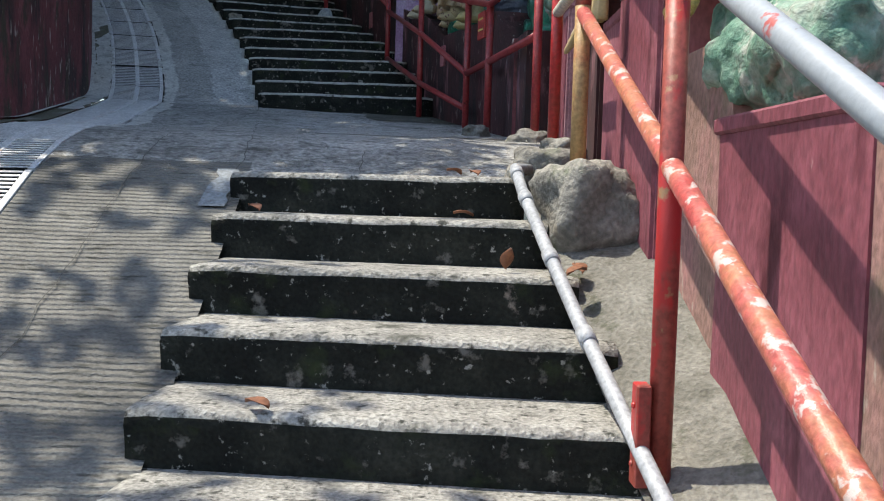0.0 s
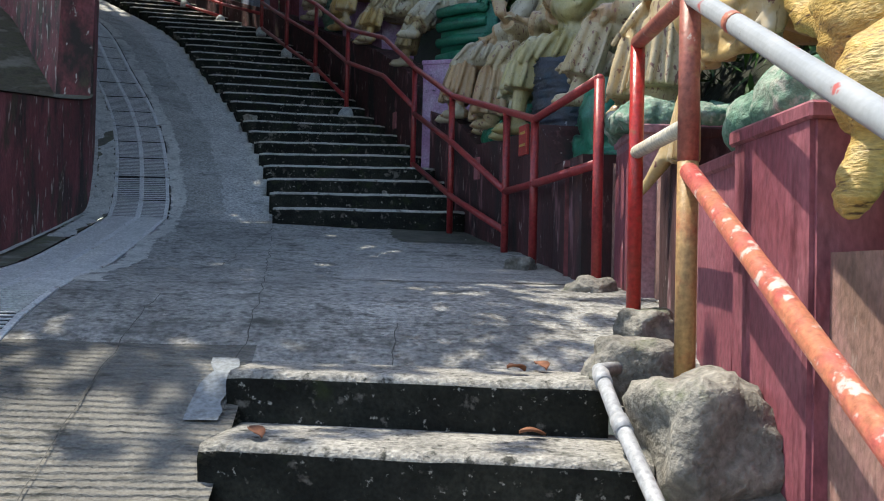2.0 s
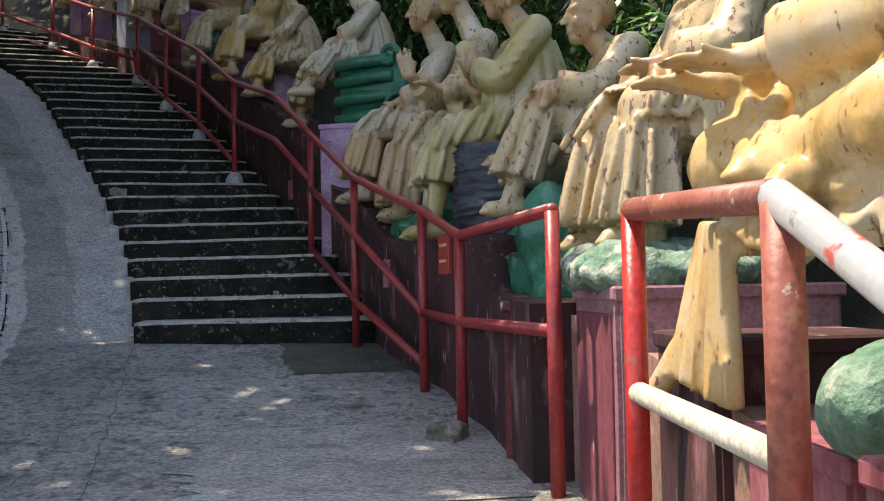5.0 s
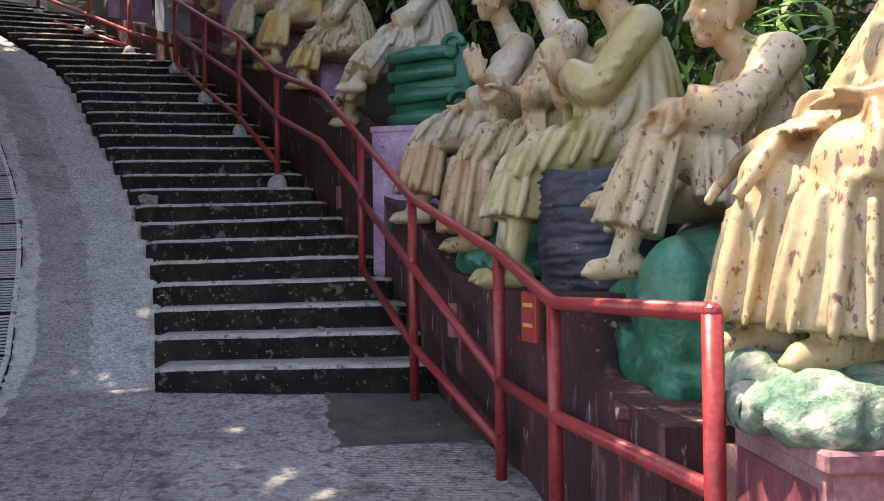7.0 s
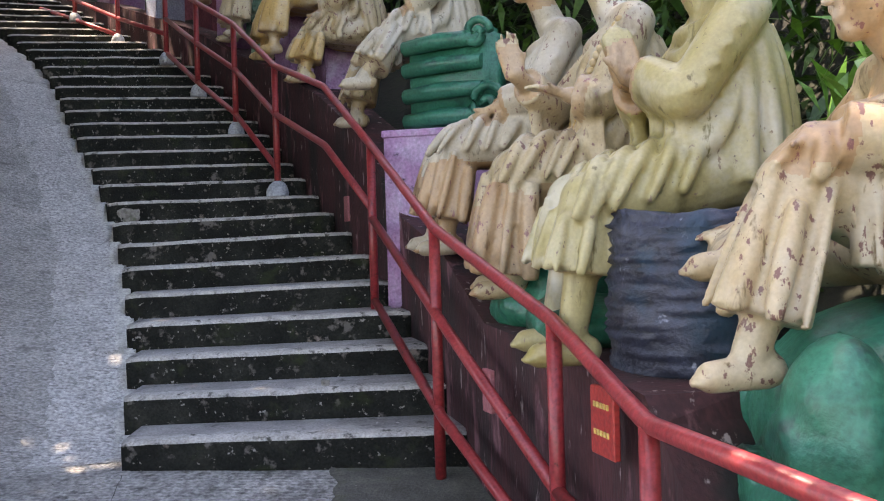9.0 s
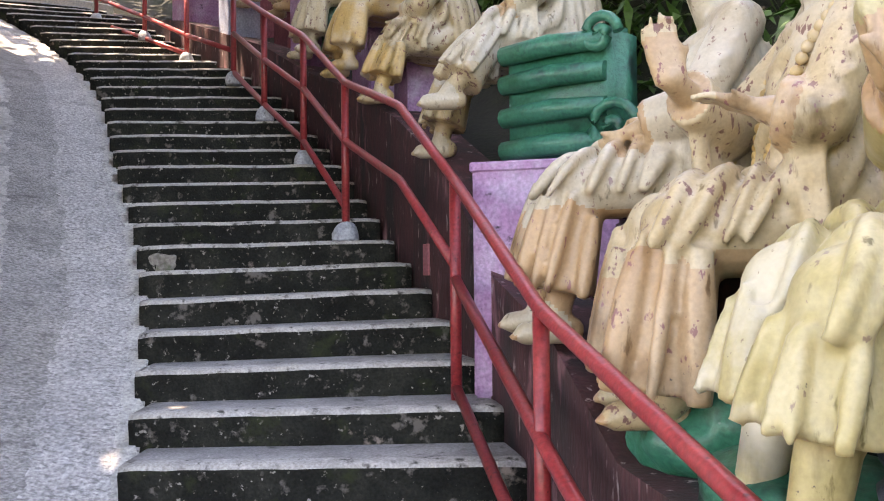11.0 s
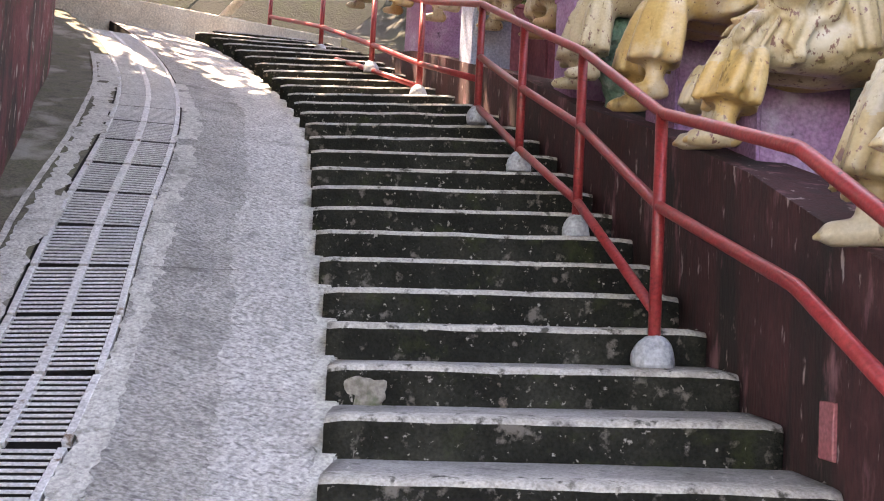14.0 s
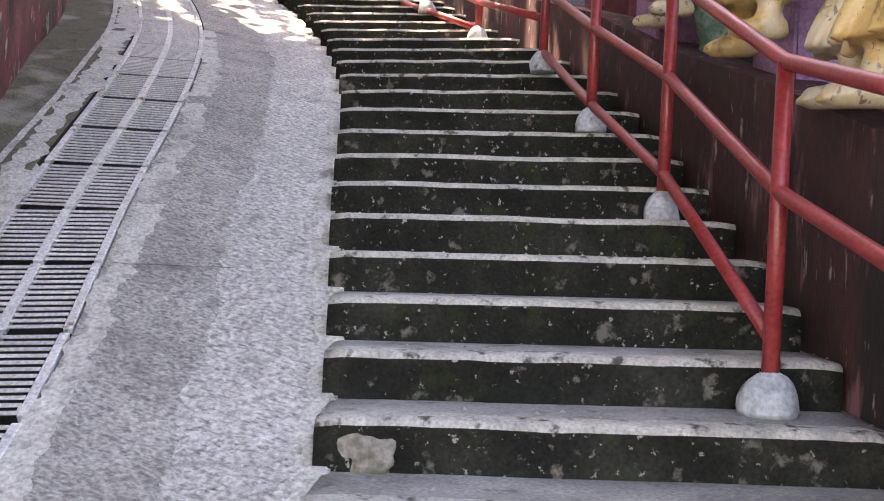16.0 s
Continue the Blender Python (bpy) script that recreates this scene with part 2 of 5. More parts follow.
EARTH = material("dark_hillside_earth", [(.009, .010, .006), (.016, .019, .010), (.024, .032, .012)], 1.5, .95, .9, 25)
DRYLEAF = material("dry_brown_leaf", [(.16, .06, .03), (.24, .10, .05)], 9, .8, .2, 50)
SIGNRED = material("red_donor_plaque_paint", [(.36, .03, .025), (.44, .045, .035)], 8, .5, .15, 60)
SIGNPINK = material("faded_pink_plaque_paint", [(.34, .10, .11), (.42, .16, .17)], 8, .6, .15, 60)
YELLOWPAINT = material("gold_lettering_paint", [(.6, .42, .1), (.68, .5, .16)], 9, .5, .1, 60)
CREAMPAINT = material("cream_kerb_paint", [(.52, .46, .36), (.62, .56, .46), (.68, .64, .55)], 4, .7, .3, 50)
BLUEGREY = material("blue_grey_cloth_paint", [(.22, .27, .38), (.30, .35, .46), (.36, .41, .50)], 4, .6, .2, 50)


# ---- building helpers ----
def mesh_ob(name, bm, mat, parent=None, smooth=False):
    me = bpy.data.meshes.new(name)
    bm.to_mesh(me)
    bm.free()
    for m in mat if isinstance(mat, (list, tuple)) else [mat]:
        me.materials.append(m)
    if smooth:
        me.polygons.foreach_set("use_smooth", [True] * len(me.polygons))
    ob = new(name, me)
    if parent:
        ob.parent = parent
    return ob


def part(name, bm, mat, parent, label="", smooth=False):
    ob = mesh_ob(name, bm, mat, parent, smooth)
    return tagged(ob, label) if label else ob


def thing(name, place, label, category, group="", kind=""):
    ob = new(name)
    ob.matrix_world = place if isinstance(place, Matrix) else Matrix.Translation(place)
    return tagged(ob, label, category, group, kind)


def box(bm, lo, hi, bevel=0.0, m=None, seg=1):
    r = bmesh.ops.create_cube(bm, size=1)
    vs = r["verts"]
    for v in vs:
        v.co = Vector([(lo[i] + hi[i]) / 2 + v.co[i] * (hi[i] - lo[i]) for i in range(3)])
    if bevel:
        es = list({e for v in vs for e in v.link_edges})
        g = bmesh.ops.bevel(bm, geom=es, offset=bevel, segments=seg, affect="EDGES")
        vs = list({v for f in g["faces"] for v in f.verts} | {v for v in vs if v.is_valid})
    if m is not None:
        bmesh.ops.transform(bm, matrix=m, verts=vs)
    return vs


def tube(bm, pts, r, seg=12, cap=True):
    """A round tube through points; r one radius or one for each point."""
    pts = [Vector(p) for p in pts]
    rs = r if isinstance(r, (list, tuple)) else [r] * len(pts)
    rings = []
    up = Vector((0, 0, 1))
    for i, p in enumerate(pts):
        d = (pts[min(i + 1, len(pts) - 1)] - pts[max(i - 1, 0)]).normalized()
        side = d.cross(up)
        if side.length < 0.05:
            side = d.cross(Vector((1, 0, 0)))
        side.normalize()
        nrm = side.cross(d).normalized()
        rings.append([bm.verts.new(p + rs[i] * (math.cos(a) * side + math.sin(a) * nrm))
                      for a in [2 * math.pi * k / seg for k in range(seg)]])
    for a, b in zip(rings, rings[1:]):
        for k in range(seg):
            f = bm.faces.new((a[k], a[(k + 1) % seg], b[(k + 1) % seg], b[k]))
            f.smooth = True
    if cap:
        bm.faces.new(rings[0][::-1])
        bm.faces.new(rings[-1])
    return rings


@functools.lru_cache(None)
def globe(sub):
    """Points and triangles of a unit sphere."""
    g = bmesh.new()
    bmesh.ops.create_icosphere(g, subdivisions=sub, radius=1)
    g.verts.index_update()
    out = [v.co.copy() for v in g.verts], [tuple(v.index for v in f.verts) for f in g.faces]
    g.free()
    return out


def ball(bm, c, r, m=None, sub=2):
    """An ellipsoid; r three radii; m an optional turn."""
    pts, tris = globe(sub)
    c = Vector(c)
    vs = []
    for q in pts:
        p = Vector((q.x * r[0], q.y * r[1], q.z * r[2]))
        vs.append(bm.verts.new((m @ p if m else p) + c))
    for t in tris:
        bm.faces.new([vs[i] for i in t])
    return vs


def limb(bm, a, b, ra, rb, seg=14):
    """A rounded, tapering limb from a to b."""
    a, b = Vector(a), Vector(b)
    d = (b - a)
    n = max(3, int(d.length / 0.04))
    pts = [a + d * i / n for i in range(n + 1)]
    tube(bm, pts, [ra + (rb - ra) * i / n for i in range(n + 1)], seg)
    ball(bm, a, (ra, ra, ra))
    ball(bm, b, (rb, rb, rb))


def wobble(bm, amount, scale, seed=0.0):
    for v in bm.verts:
        v.co += noise.noise_vector(v.co * scale + Vector((seed, seed * 2, 0))) * amount


# ---- the plan: the stair's edge, sweeping left as it climbs ----
RISE = 0.17
EDGE = [(0.96, -12.0, -3.97, 0), (0.92, -9.5, -2.79, 0), (.88, -7.12, -1.68, 0), (.86, -6.0, -1.12, 0), (.84, -5.4, -.83, 2),
        (.42, -2.5, -.36, 6), (0.04, -.3, -.04, 11), (-.05, .25, .06, 12), (-.31, 1.15, .52, 15), (-.97, 2.85, 1.37, 20),
        (-1.80, 4.35, 2.22, 26), (-2.66, 5.90, 3.07, 31), (-3.93, 7.66, 3.92, 37), (-5.6, 9.3, 4.86, 45), (-7.9, 10.8, 5.86, 55),
        (-10.5, 11.9, 6.66, 62)]
EC = np.array(EDGE, float)


def spline(c, knots):
    """A smooth curve through rows c at the given knots."""
    d = np.diff(c, axis=0) / np.diff(knots)[:, None]
    h = np.diff(knots)
    t = np.vstack([d[0], (d[1:] * h[:-1, None] + d[:-1] * h[1:, None]) / (h[1:] + h[:-1])[:, None], d[-1]])

    def at(s):
        i = int(np.clip(np.searchsorted(knots, s) - 1, 0, len(knots) - 2))
        u = (s - knots[i]) / h[i]
        return ((2 * u**3 - 3 * u * u + 1) * c[i] + (u**3 - 2 * u * u + u) * h[i] * t[i]
                + (3 * u * u - 2 * u**3) * c[i + 1] + (u**3 - u * u) * h[i] * t[i + 1])
    return at


ES = np.r_[0, np.cumsum(np.hypot(*np.diff(EC[:, :2], axis=0).T))]
edge_at = spline(EC, ES)


def on_ramp(s, u, lift=0.0):
    """A point of the ramp: s metres along the stair's edge, u metres to the left of it."""
    r = edge_at(s)
    a = radians(r[3])
    return Vector((r[0] - u * math.cos(a), r[1] - u * math.sin(a), r[2] + lift))


def rough_line(s, u, seed):
    """Unevenness of a ragged edge, coarse to fine."""
    return .55 * noise.noise(Vector((s * 1.1, u * 4, seed))) + .30 * noise.noise(Vector((s * 5.3, u * 5, seed + 3))) + .35 * noise.noise(Vector((s * 17, u * 5, seed + 8)))


def sheet(bm, s0, s1, us, lift=0.0, ds=0.1, ragged=0.0, seed=0, mat_index=0):
    """A strip of the ramp's surface between s0 and s1, across the offsets us."""
    rows, k = [], int((s1 - s0) / ds)
    for i in range(k + 1):
        s = s0 + (s1 - s0) * i / k
        rows.append([bm.verts.new(on_ramp(s, u + ragged * rough_line(s, u, seed), lift))
                     for u in us])
    for a, b in zip(rows, rows[1:]):
        for j in range(len(us) - 1):
            f = bm.faces.new((a[j + 1], a[j], b[j], b[j + 1]))
            f.material_index, f.smooth = mat_index, True
    return rows


LEFT = np.array([(0.0, 0.0), (-.31, 1.13), (-.97, 2.83), (-1.80, 4.34), (-2.66, 5.90), (-3.93, 7.66), (-5.6, 9.3), (-7.9, 10.8)])
LKNOT = np.array([1., 4, 9, 14, 19, 24, 29.5, 35])
RIGHT = np.array([(1.78, 0.03), (1.48, 1.28), (0.66, 3.45), (-.12, 4.98), (-1.06, 6.40), (-2.55, 8.15), (-4.1, 10.1), (-6.4, 12.1)])
left_at, right_at = spline(LEFT, LKNOT), spline(RIGHT, LKNOT)

# ---- ground, ramp and landing ----
S_FOOT, S_TOP = 1.0, float(ES[-1])
S_LAND0, S_LAND1 = 6.46, 12.12        # the landing between the two flights
GR0, GR1 = 0.95, 1.47                 # the drain's edges, left of the stair's edge

ground = bmesh.new()
ground.faces.new([ground.verts.new(p) for p in ((-3000, -3000, -9), (3000, -3000, -9), (3000, 3000, -9), (-3000, 3000, -9))])
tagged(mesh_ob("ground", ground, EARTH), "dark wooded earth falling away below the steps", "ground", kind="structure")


def uneven(bm, amount=0.006, scale=2.0):
    for v in bm.verts:
        v.co.z += amount * noise.noise(v.co * scale) + amount * .5 * noise.noise(v.co * scale * 4)


b = bmesh.new()
sheet(b, 12.12, S_TOP, [-.05, .1, .2, .3, .45, .6, .75, GR0 - .012], 0, .08)
uneven(b, .008)
tagged(mesh_ob("ramp", b, RAMP), "grey brushed concrete ramp curving uphill beside the steps", "ramp", kind="structure")
b = bmesh.new()
sheet(b, S_FOOT, 6.9, [-.05, .1, .2, .3, .45, .6, .75, GR0 - .012], 0, .08)
uneven(b, .008)
tagged(mesh_ob("ramp_lower", b, LOWRAMP), "grooved grey concrete ramp in dappled sun", "ramp", kind="structure")
b = bmesh.new()
sheet(b, 12.2, 23.0, [.02, .12, .24, .36, .44], .004, .025, .12, 31)
uneven(b, .008)
tagged(mesh_ob("ramp_pale_band", b, RAMPPALE), "pale rough concrete band beside the steps", "ramp", kind="structure")
b = bmesh.new()
sheet(b, 6.9, 12.12, [-.05, .1, .2, .3, .45, .6, .75, GR0 - .012], 0, .08)
uneven(b, .008)
tagged(mesh_ob("landing_floor_wall_side", b, LANDING), "stained grey concrete landing beside the drain", "floor", kind="structure")
b = bmesh.new()
sheet(b, S_LAND0, S_LAND1, [-2.4, -2.1, -1.8, -1.5, -1.2, -.9, -.6, -.3, -.046], -.002, .1)
uneven(b, .008)
tagged(mesh_ob("landing_floor", b, LANDING), "stained grey concrete landing between two flights of steps", "floor", kind="structure")
b = bmesh.new()
sheet(b, S_FOOT, S_TOP, [GR1 + .012, 1.56, 1.66, 1.8, 2.0, 2.4, 3.2], .01, .12)
uneven(b, .012, 4)
tagged(mesh_ob("verge", b, MOSS), "mossy soil verge between the drain and the wall", "verge", kind="structure")
b = bmesh.new()
channel = []
for i in range(161):
    s_at = S_FOOT + (S_TOP - S_FOOT) * i / 160
    channel.append([b.verts.new(on_ramp(s_at, u, z)) for u, z in ((GR0 - .016, -.004), (GR0 - .014, -.16), (GR1 + .014, -.16), (GR1 + .016, .004))])
for r0, r1 in zip(channel, channel[1:]):
    for j in range(3):
        b.faces.new((r0[j], r0[j + 1], r1[j + 1], r1[j])).smooth = False
tagged(mesh_ob("drain_channel", b, PIT), "near-black concrete drain channel under the grates", "drain", kind="structure")

# cement margins along the drain and the stair's ends
b = bmesh.new()
sheet(b, 8.0, 20.5, [GR0 - .13, GR0 - .07, GR0 - .006], .004, .025, .13, 3)
tagged(mesh_ob("drain_margin", b, PATCH), "pale mortar margin along the drain grates", "kerb", kind="structure")
b = bmesh.new()
sheet(b, 10.5, 21.5, [GR1 + .004, GR1 + .08, GR1 + .17], .016, .03, .12, 9)
tagged(mesh_ob("drain_margin_wall_side", b, PATCH), "whitish mortar margin beside the wall", "kerb", kind="structure")
b = bmesh.new()
sheet(b, 12.4, 22.0, [-.04, .01, .06], .007, .025, .09, 5)
tagged(mesh_ob("stair_edge_mortar", b, PATCH), "ragged pale mortar along the ends of the steps", "trim", kind="structure")


# ---- flights of steps ----
def step_mesh(a, c, depth, seed, rise=RISE, drop=.06):
    """One worn concrete step from its left end a to its right end c; top at their height."""
    bm = bmesh.new()
    a, c = Vector(a), Vector(c)
    along = (c - a)
    n = max(8, int(along.length / .07))
    back = Vector((-along.y, along.x, 0)).normalized()
    prof = [(depth + .08, 0, 0), (.10, 0, 0), (.035, -.002, 2), (.012, -.010, 2), (0, -.028, 2), (.006, -.055, 1), (.012, -rise * .6, 1), (.02, -rise - drop, 1)]
    rows = []
    for i in range(n + 1):
        p = a + along * i / n
        w = 1.0 if 0 < i < n else 0.6
        row = []
        for j, (d, z, _) in enumerate(prof):
            q = p + back * d + Vector((0, 0, z))
            k = noise.noise(Vector((q.x * 3 + seed, q.y * 3, q.z * 3)))
            k2 = noise.noise(Vector((q.x * 14, q.y * 14 + seed, q.z * 14)))
            if 1 <= j <= 5:
                q += back * (-.012 * k + .006 * k2) + Vector((0, 0, .006 * k + .004 * k2 - (.012 * max(0, k2 - .3) if 2 <= j <= 4 else 0)))
            if j >= 6:
                q += back * .012 * k
            if i in (0, n) and 1 <= j <= 4:
                q += Vector((0, 0, -.008)) + back * .012
            row.append(bm.verts.new(q))
        rows.append(row)
    for r0, r1 in zip(rows, rows[1:]):
        for j in range(len(prof) - 1):
            f = bm.faces.new((r0[j], r0[j + 1], r1[j + 1], r1[j]))
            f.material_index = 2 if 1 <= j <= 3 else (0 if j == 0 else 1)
            f.smooth = True
    for r, flip in ((rows[0], 1), (rows[-1], 0)):
        low = bm.verts.new(r[0].co + Vector((0, 0, -rise - drop)))
        f = bm.faces.new((r + [low]) if not flip else (r + [low])[::-1])
        f.material_index = 1
    bmesh.ops.recalc_face_normals(bm, faces=bm.faces)
    return bm


upper = thing("upper_stairs", (0, 0, 0), "long flight of dark worn concrete steps curving left uphill", "stairs", kind="structure")
for k in range(1, 35):
    l, r = left_at(k), right_at(k)
    l2 = left_at(k + 1)
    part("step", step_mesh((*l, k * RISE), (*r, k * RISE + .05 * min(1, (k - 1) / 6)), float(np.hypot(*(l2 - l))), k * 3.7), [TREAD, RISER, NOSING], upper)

LOW_L = [(.85 + .004 * k, -5.55 - .392 * k) for k in range(15)]
lower = thing("lower_stairs", (0, 0, 0), "short flight of worn sunlit concrete steps up to the landing", "stairs", kind="structure")
for k in range(15):
    x, y = LOW_L[k]
    z = -.77 - .186 * k
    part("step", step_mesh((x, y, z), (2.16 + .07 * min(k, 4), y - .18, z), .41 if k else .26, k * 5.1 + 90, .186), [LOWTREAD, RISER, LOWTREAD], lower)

HAUNCH = material("mossy_patched_concrete", [(.10, .095, .075), (.19, .18, .155), (.27, .26, .23)], 5, .92, 1.0, 60, spots=[((.05, .055, .025), 7, .58, .7)])
# rough concrete haunch between the lower steps and the wall
b = bmesh.new()
hr = []
for i in range(41):
    y = -5.65 - i * .14
    z = -.76 - (i * .14) * .474
    row = []
    for j in range(7):
        x = 2.20 + .05 * min(i / 4, 4) + j * (.46 - .05 * min(i / 4, 4) + .02) / 6
        row.append(b.verts.new((x, y - .1 + .02 * noise.noise(Vector((x * 5, y * 5, 1))),
                                z - .12 + .03 * j * .6 + .05 * noise.noise(Vector((x * 4, y * 4, 0))) + .02 * noise.noise(Vector((x * 12, y * 12, 4))))))
    hr.append(row)
for r0, r1 in zip(hr, hr[1:]):
    for j in range(6):
        b.faces.new((r0[j], r1[j], r1[j + 1], r0[j + 1])).smooth = True
tagged(mesh_ob("concrete_haunch", b, HAUNCH), "rough patched concrete haunch between steps and wall", "kerb", kind="structure")


# ---- retaining wall on the right ----
def wall_strip(name, pts, thick, mat, label, parent=None):
    """A wall along pts (x, y, bottom, top); the face towards the stairs stands on the line."""
    bm = bmesh.new()
    rows = []
    P2 = [Vector((p[0], p[1], 0)) for p in pts]
    for i, p in enumerate(pts):
        d = (P2[min(i + 1, len(pts) - 1)] - P2[max(i - 1, 0)]).normalized()
        out = Vector((d.y, -d.x, 0)) * thick
        rows.append([bm.verts.new((p[0], p[1], p[2])), bm.verts.new((p[0], p[1], p[3])),
                     bm.verts.new((p[0] + out.x, p[1] + out.y, p[3])), bm.verts.new((p[0] + out.x, p[1] + out.y, p[2]))])
    for a, c in zip(rows, rows[1:]):
        for j in range(4):
            bm.faces.new((a[j], a[(j + 1) % 4], c[(j + 1) % 4], c[j]))
    bm.faces.new(rows[0][::-1]), bm.faces.new(rows[-1])
    bmesh.ops.recalc_face_normals(bm, faces=bm.faces)
    return tagged(mesh_ob(name, bm, mat), label, "wall", kind="structure")


RIGHT_WALL = [(2.40, -3.28, -0.90, 0.30), (2.34, -2.33, -0.80, 0.34), (2.26, -2.05, -0.80, 0.66), (2.19, -1.48, -0.80, 0.68), (1.87, -0.30, -0.60, 0.74), (1.67, 0.53, -0.40, 1.10),
              (1.43, 1.48, 0.00, 1.31), (1.09, 2.43, 0.40, 1.98), (0.67, 3.51, 1.00, 2.44), (0.07, 4.86, 1.70, 2.93), (-0.52, 5.73, 2.20, 3.28),
              (-1.18, 6.70, 2.70, 3.76), (-2.10, 7.97, 3.20, 4.26), (-3.01, 9.19, 3.70, 4.74), (-4.53, 11.43, 4.30, 5.38), (-7.11, 14.88, 5.40, 6.59)]


def refine(pts, n=4):
    out = []
    for a, c in zip(pts, pts[1:]):
        out += [tuple(a[k] + (c[k] - a[k]) * i / n for k in range(len(a))) for i in range(n)]
    return out + [pts[-1]]


wall_strip("wall_right", refine(RIGHT_WALL), .35, WALLDARK, "grimy red retaining wall with shade put into its colour, below the row of statues")
wall_strip("wall_right_low", [(2.76, -12, -4.2, -1.1), (2.70, -8.0, -2.6, -.72), (2.68, -7.0, -2.2, -.66), (2.67, -6.95, -2.2, -.34), (2.64, -6.34, -1.8, -.34), (2.64, -6.32, -1.6, .0), (2.66, -5.0, -1.0, .03), (2.68, -3.5, -.9, .20), (2.56, -3.22, -.9, .26)], .3, WALLLOW,
           "weathered pink and brown wall between the plinths")

# hillside behind the statues
b = bmesh.new()
hill = [(3.9, -12, -3.0), (3.7, -5.8, .1), (3.5, -2.8, .4), (3.15, -.2, .9), (2.65, 1.8, 1.6), (1.95, 3.3, 2.3), (1.2, 5.0, 3.0), (.4, 6.6, 3.6), (-.7, 8.2, 4.3), (-2.7, 10.6, 5.2), (-5.5, 13.6, 6.6)]
hs = []
for (x, y, z), (x2, y2, z2) in zip(hill, hill[1:] + [(-8, 15.8, 8)]):
    d = Vector((x2 - x, y2 - y, 0)).normalized()
    o = Vector((d.y, -d.x, 0))
    hs.append([b.verts.new(Vector((x, y, z - .4)) + o * k + Vector((0, 0, h))) for k, h in ((-.85, .05), (-.2, .2), (.3, .7), (.8, 1.6), (1.5, 3.0), (3.0, 5.0), (6, 8.0), (14, 13))])
for r0, r1 in zip(hs, hs[1:]):
    for j in range(len(r0) - 1):
        b.faces.new((r0[j], r0[j + 1], r1[j + 1], r1[j])).smooth = True
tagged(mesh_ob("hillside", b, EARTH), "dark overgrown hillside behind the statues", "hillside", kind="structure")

# ---- wall on the left of the drain ----
LW = []
for s in np.arange(4.0, S_TOP, .3):
    u = 1.68 if s < 15.0 else min(1.68 + (s - 15.0) * .09, 2.05)
    p = on_ramp(s, u)
    LW.append((p.x, p.y, p.z - .4, p.z + (1.05 if s < 12.6 else 2.3)))
wall_left = wall_strip("wall_left", [(x, y, a, c) for x, y, a, c in LW][::-1], .3, WALLRED, "streaked dark red painted wall beside the drain")
b = bmesh.new()
for sA, sB in ((4.0, 12.5),):
    sheet(b, sA, sB, [1.66, 1.76, 1.98], 1.06, .2, .03, 2)
tagged(mesh_ob("wall_left_ledge", b, MOSS), "mossy ledge on top of the low wall", "ledge", kind="structure")
b = bmesh.new()
sheet(b, 4.0, 21.5, [1.64, 1.68], .03, .1, .02, 11)
tagged(mesh_ob("wall_foot_mortar", b, PATCH), "pale mortar fillet at the foot of the wall", "trim", kind="structure")


# cracks and joints in the concrete
def crack(name, a, c, width, seed, lift=.006):
    """A thin ragged crack between two points (s, u) of the slope."""
    bm = bmesh.new()
    n = max(6, int(abs(a[0] - c[0]) / .06 + abs(a[1] - c[1]) / .06))
    rows = []
    for i in range(n + 1):
        t = i / n
        s, u = a[0] + (c[0] - a[0]) * t, a[1] + (c[1] - a[1]) * t
        j = .03 * noise.noise(Vector((i * .35, seed, 0)))
        w = width * (.6 + .8 * abs(noise.noise(Vector((i * .8, seed + 5, 1)))))
        if abs(a[0] - c[0]) > abs(a[1] - c[1]):
            q = (on_ramp(s, u + j - w / 2, lift), on_ramp(s, u + j + w / 2, lift))
        else:
            q = (on_ramp(s + j - w / 2, u, lift), on_ramp(s + j + w / 2, u, lift))
        rows.append([bm.verts.new(v) for v in q])
    for r0, r1 in zip(rows, rows[1:]):
        bm.faces.new((r0[0], r0[1], r1[1], r1[0]))
    bmesh.ops.recalc_face_normals(bm, faces=bm.faces)
    for f in bm.faces:
        if f.normal.z < 0:
            f.normal_flip()
    return tagged(mesh_ob(name, bm, JOINT), "dark ragged crack in the concrete", "crack", kind="structure")


crack("slab_joint", (5.2, .55), (7.6, .45), .006, 1, .011)
crack("slab_joint_cross", (7.15, -.1), (7.15, -1.5), .006, 2, .010)
crack("slab_joint_middle", (6.5, -.55), (7.15, -.62), .006, 3, .010)
crack("landing_joint", (8.9, .3), (11.6, -.02), .006, 4, .011)
crack("ramp_joint_cross", (16.2, .9), (16.2, .40), .006, 6, .012)
crack("stair_joint", (12.0, -.02), (6.4, .0), .006, 8, .011)
b = bmesh.new()
sheet(b, 8.4, 9.7, [-1.9, -1.5, -1.1, -.7, -.35], .002, .04, .45, 40)
uneven(b, .008)
tagged(mesh_ob("landing_patch", b, RAMP), "pale thin cement patch on the landing", "patch", kind="structure")
b = bmesh.new()
sheet(b, 10.9, 12.05, [-2.0, -1.7, -1.35, -1.1], .004, .05, .16, 44)
uneven(b, .008)
tagged(mesh_ob("landing_mossy_patch", b, MOSSY), "dark mossy patch of concrete below the steps", "patch", kind="structure")
b = bmesh.new()
sheet(b, 6.35, 6.75, [.0, .05, .11], .012, .05, .08, 46)
tagged(mesh_ob("paint_smear", b, BLUEWASH), "pale blue paint smear beside the top step", "stain", kind="structure")

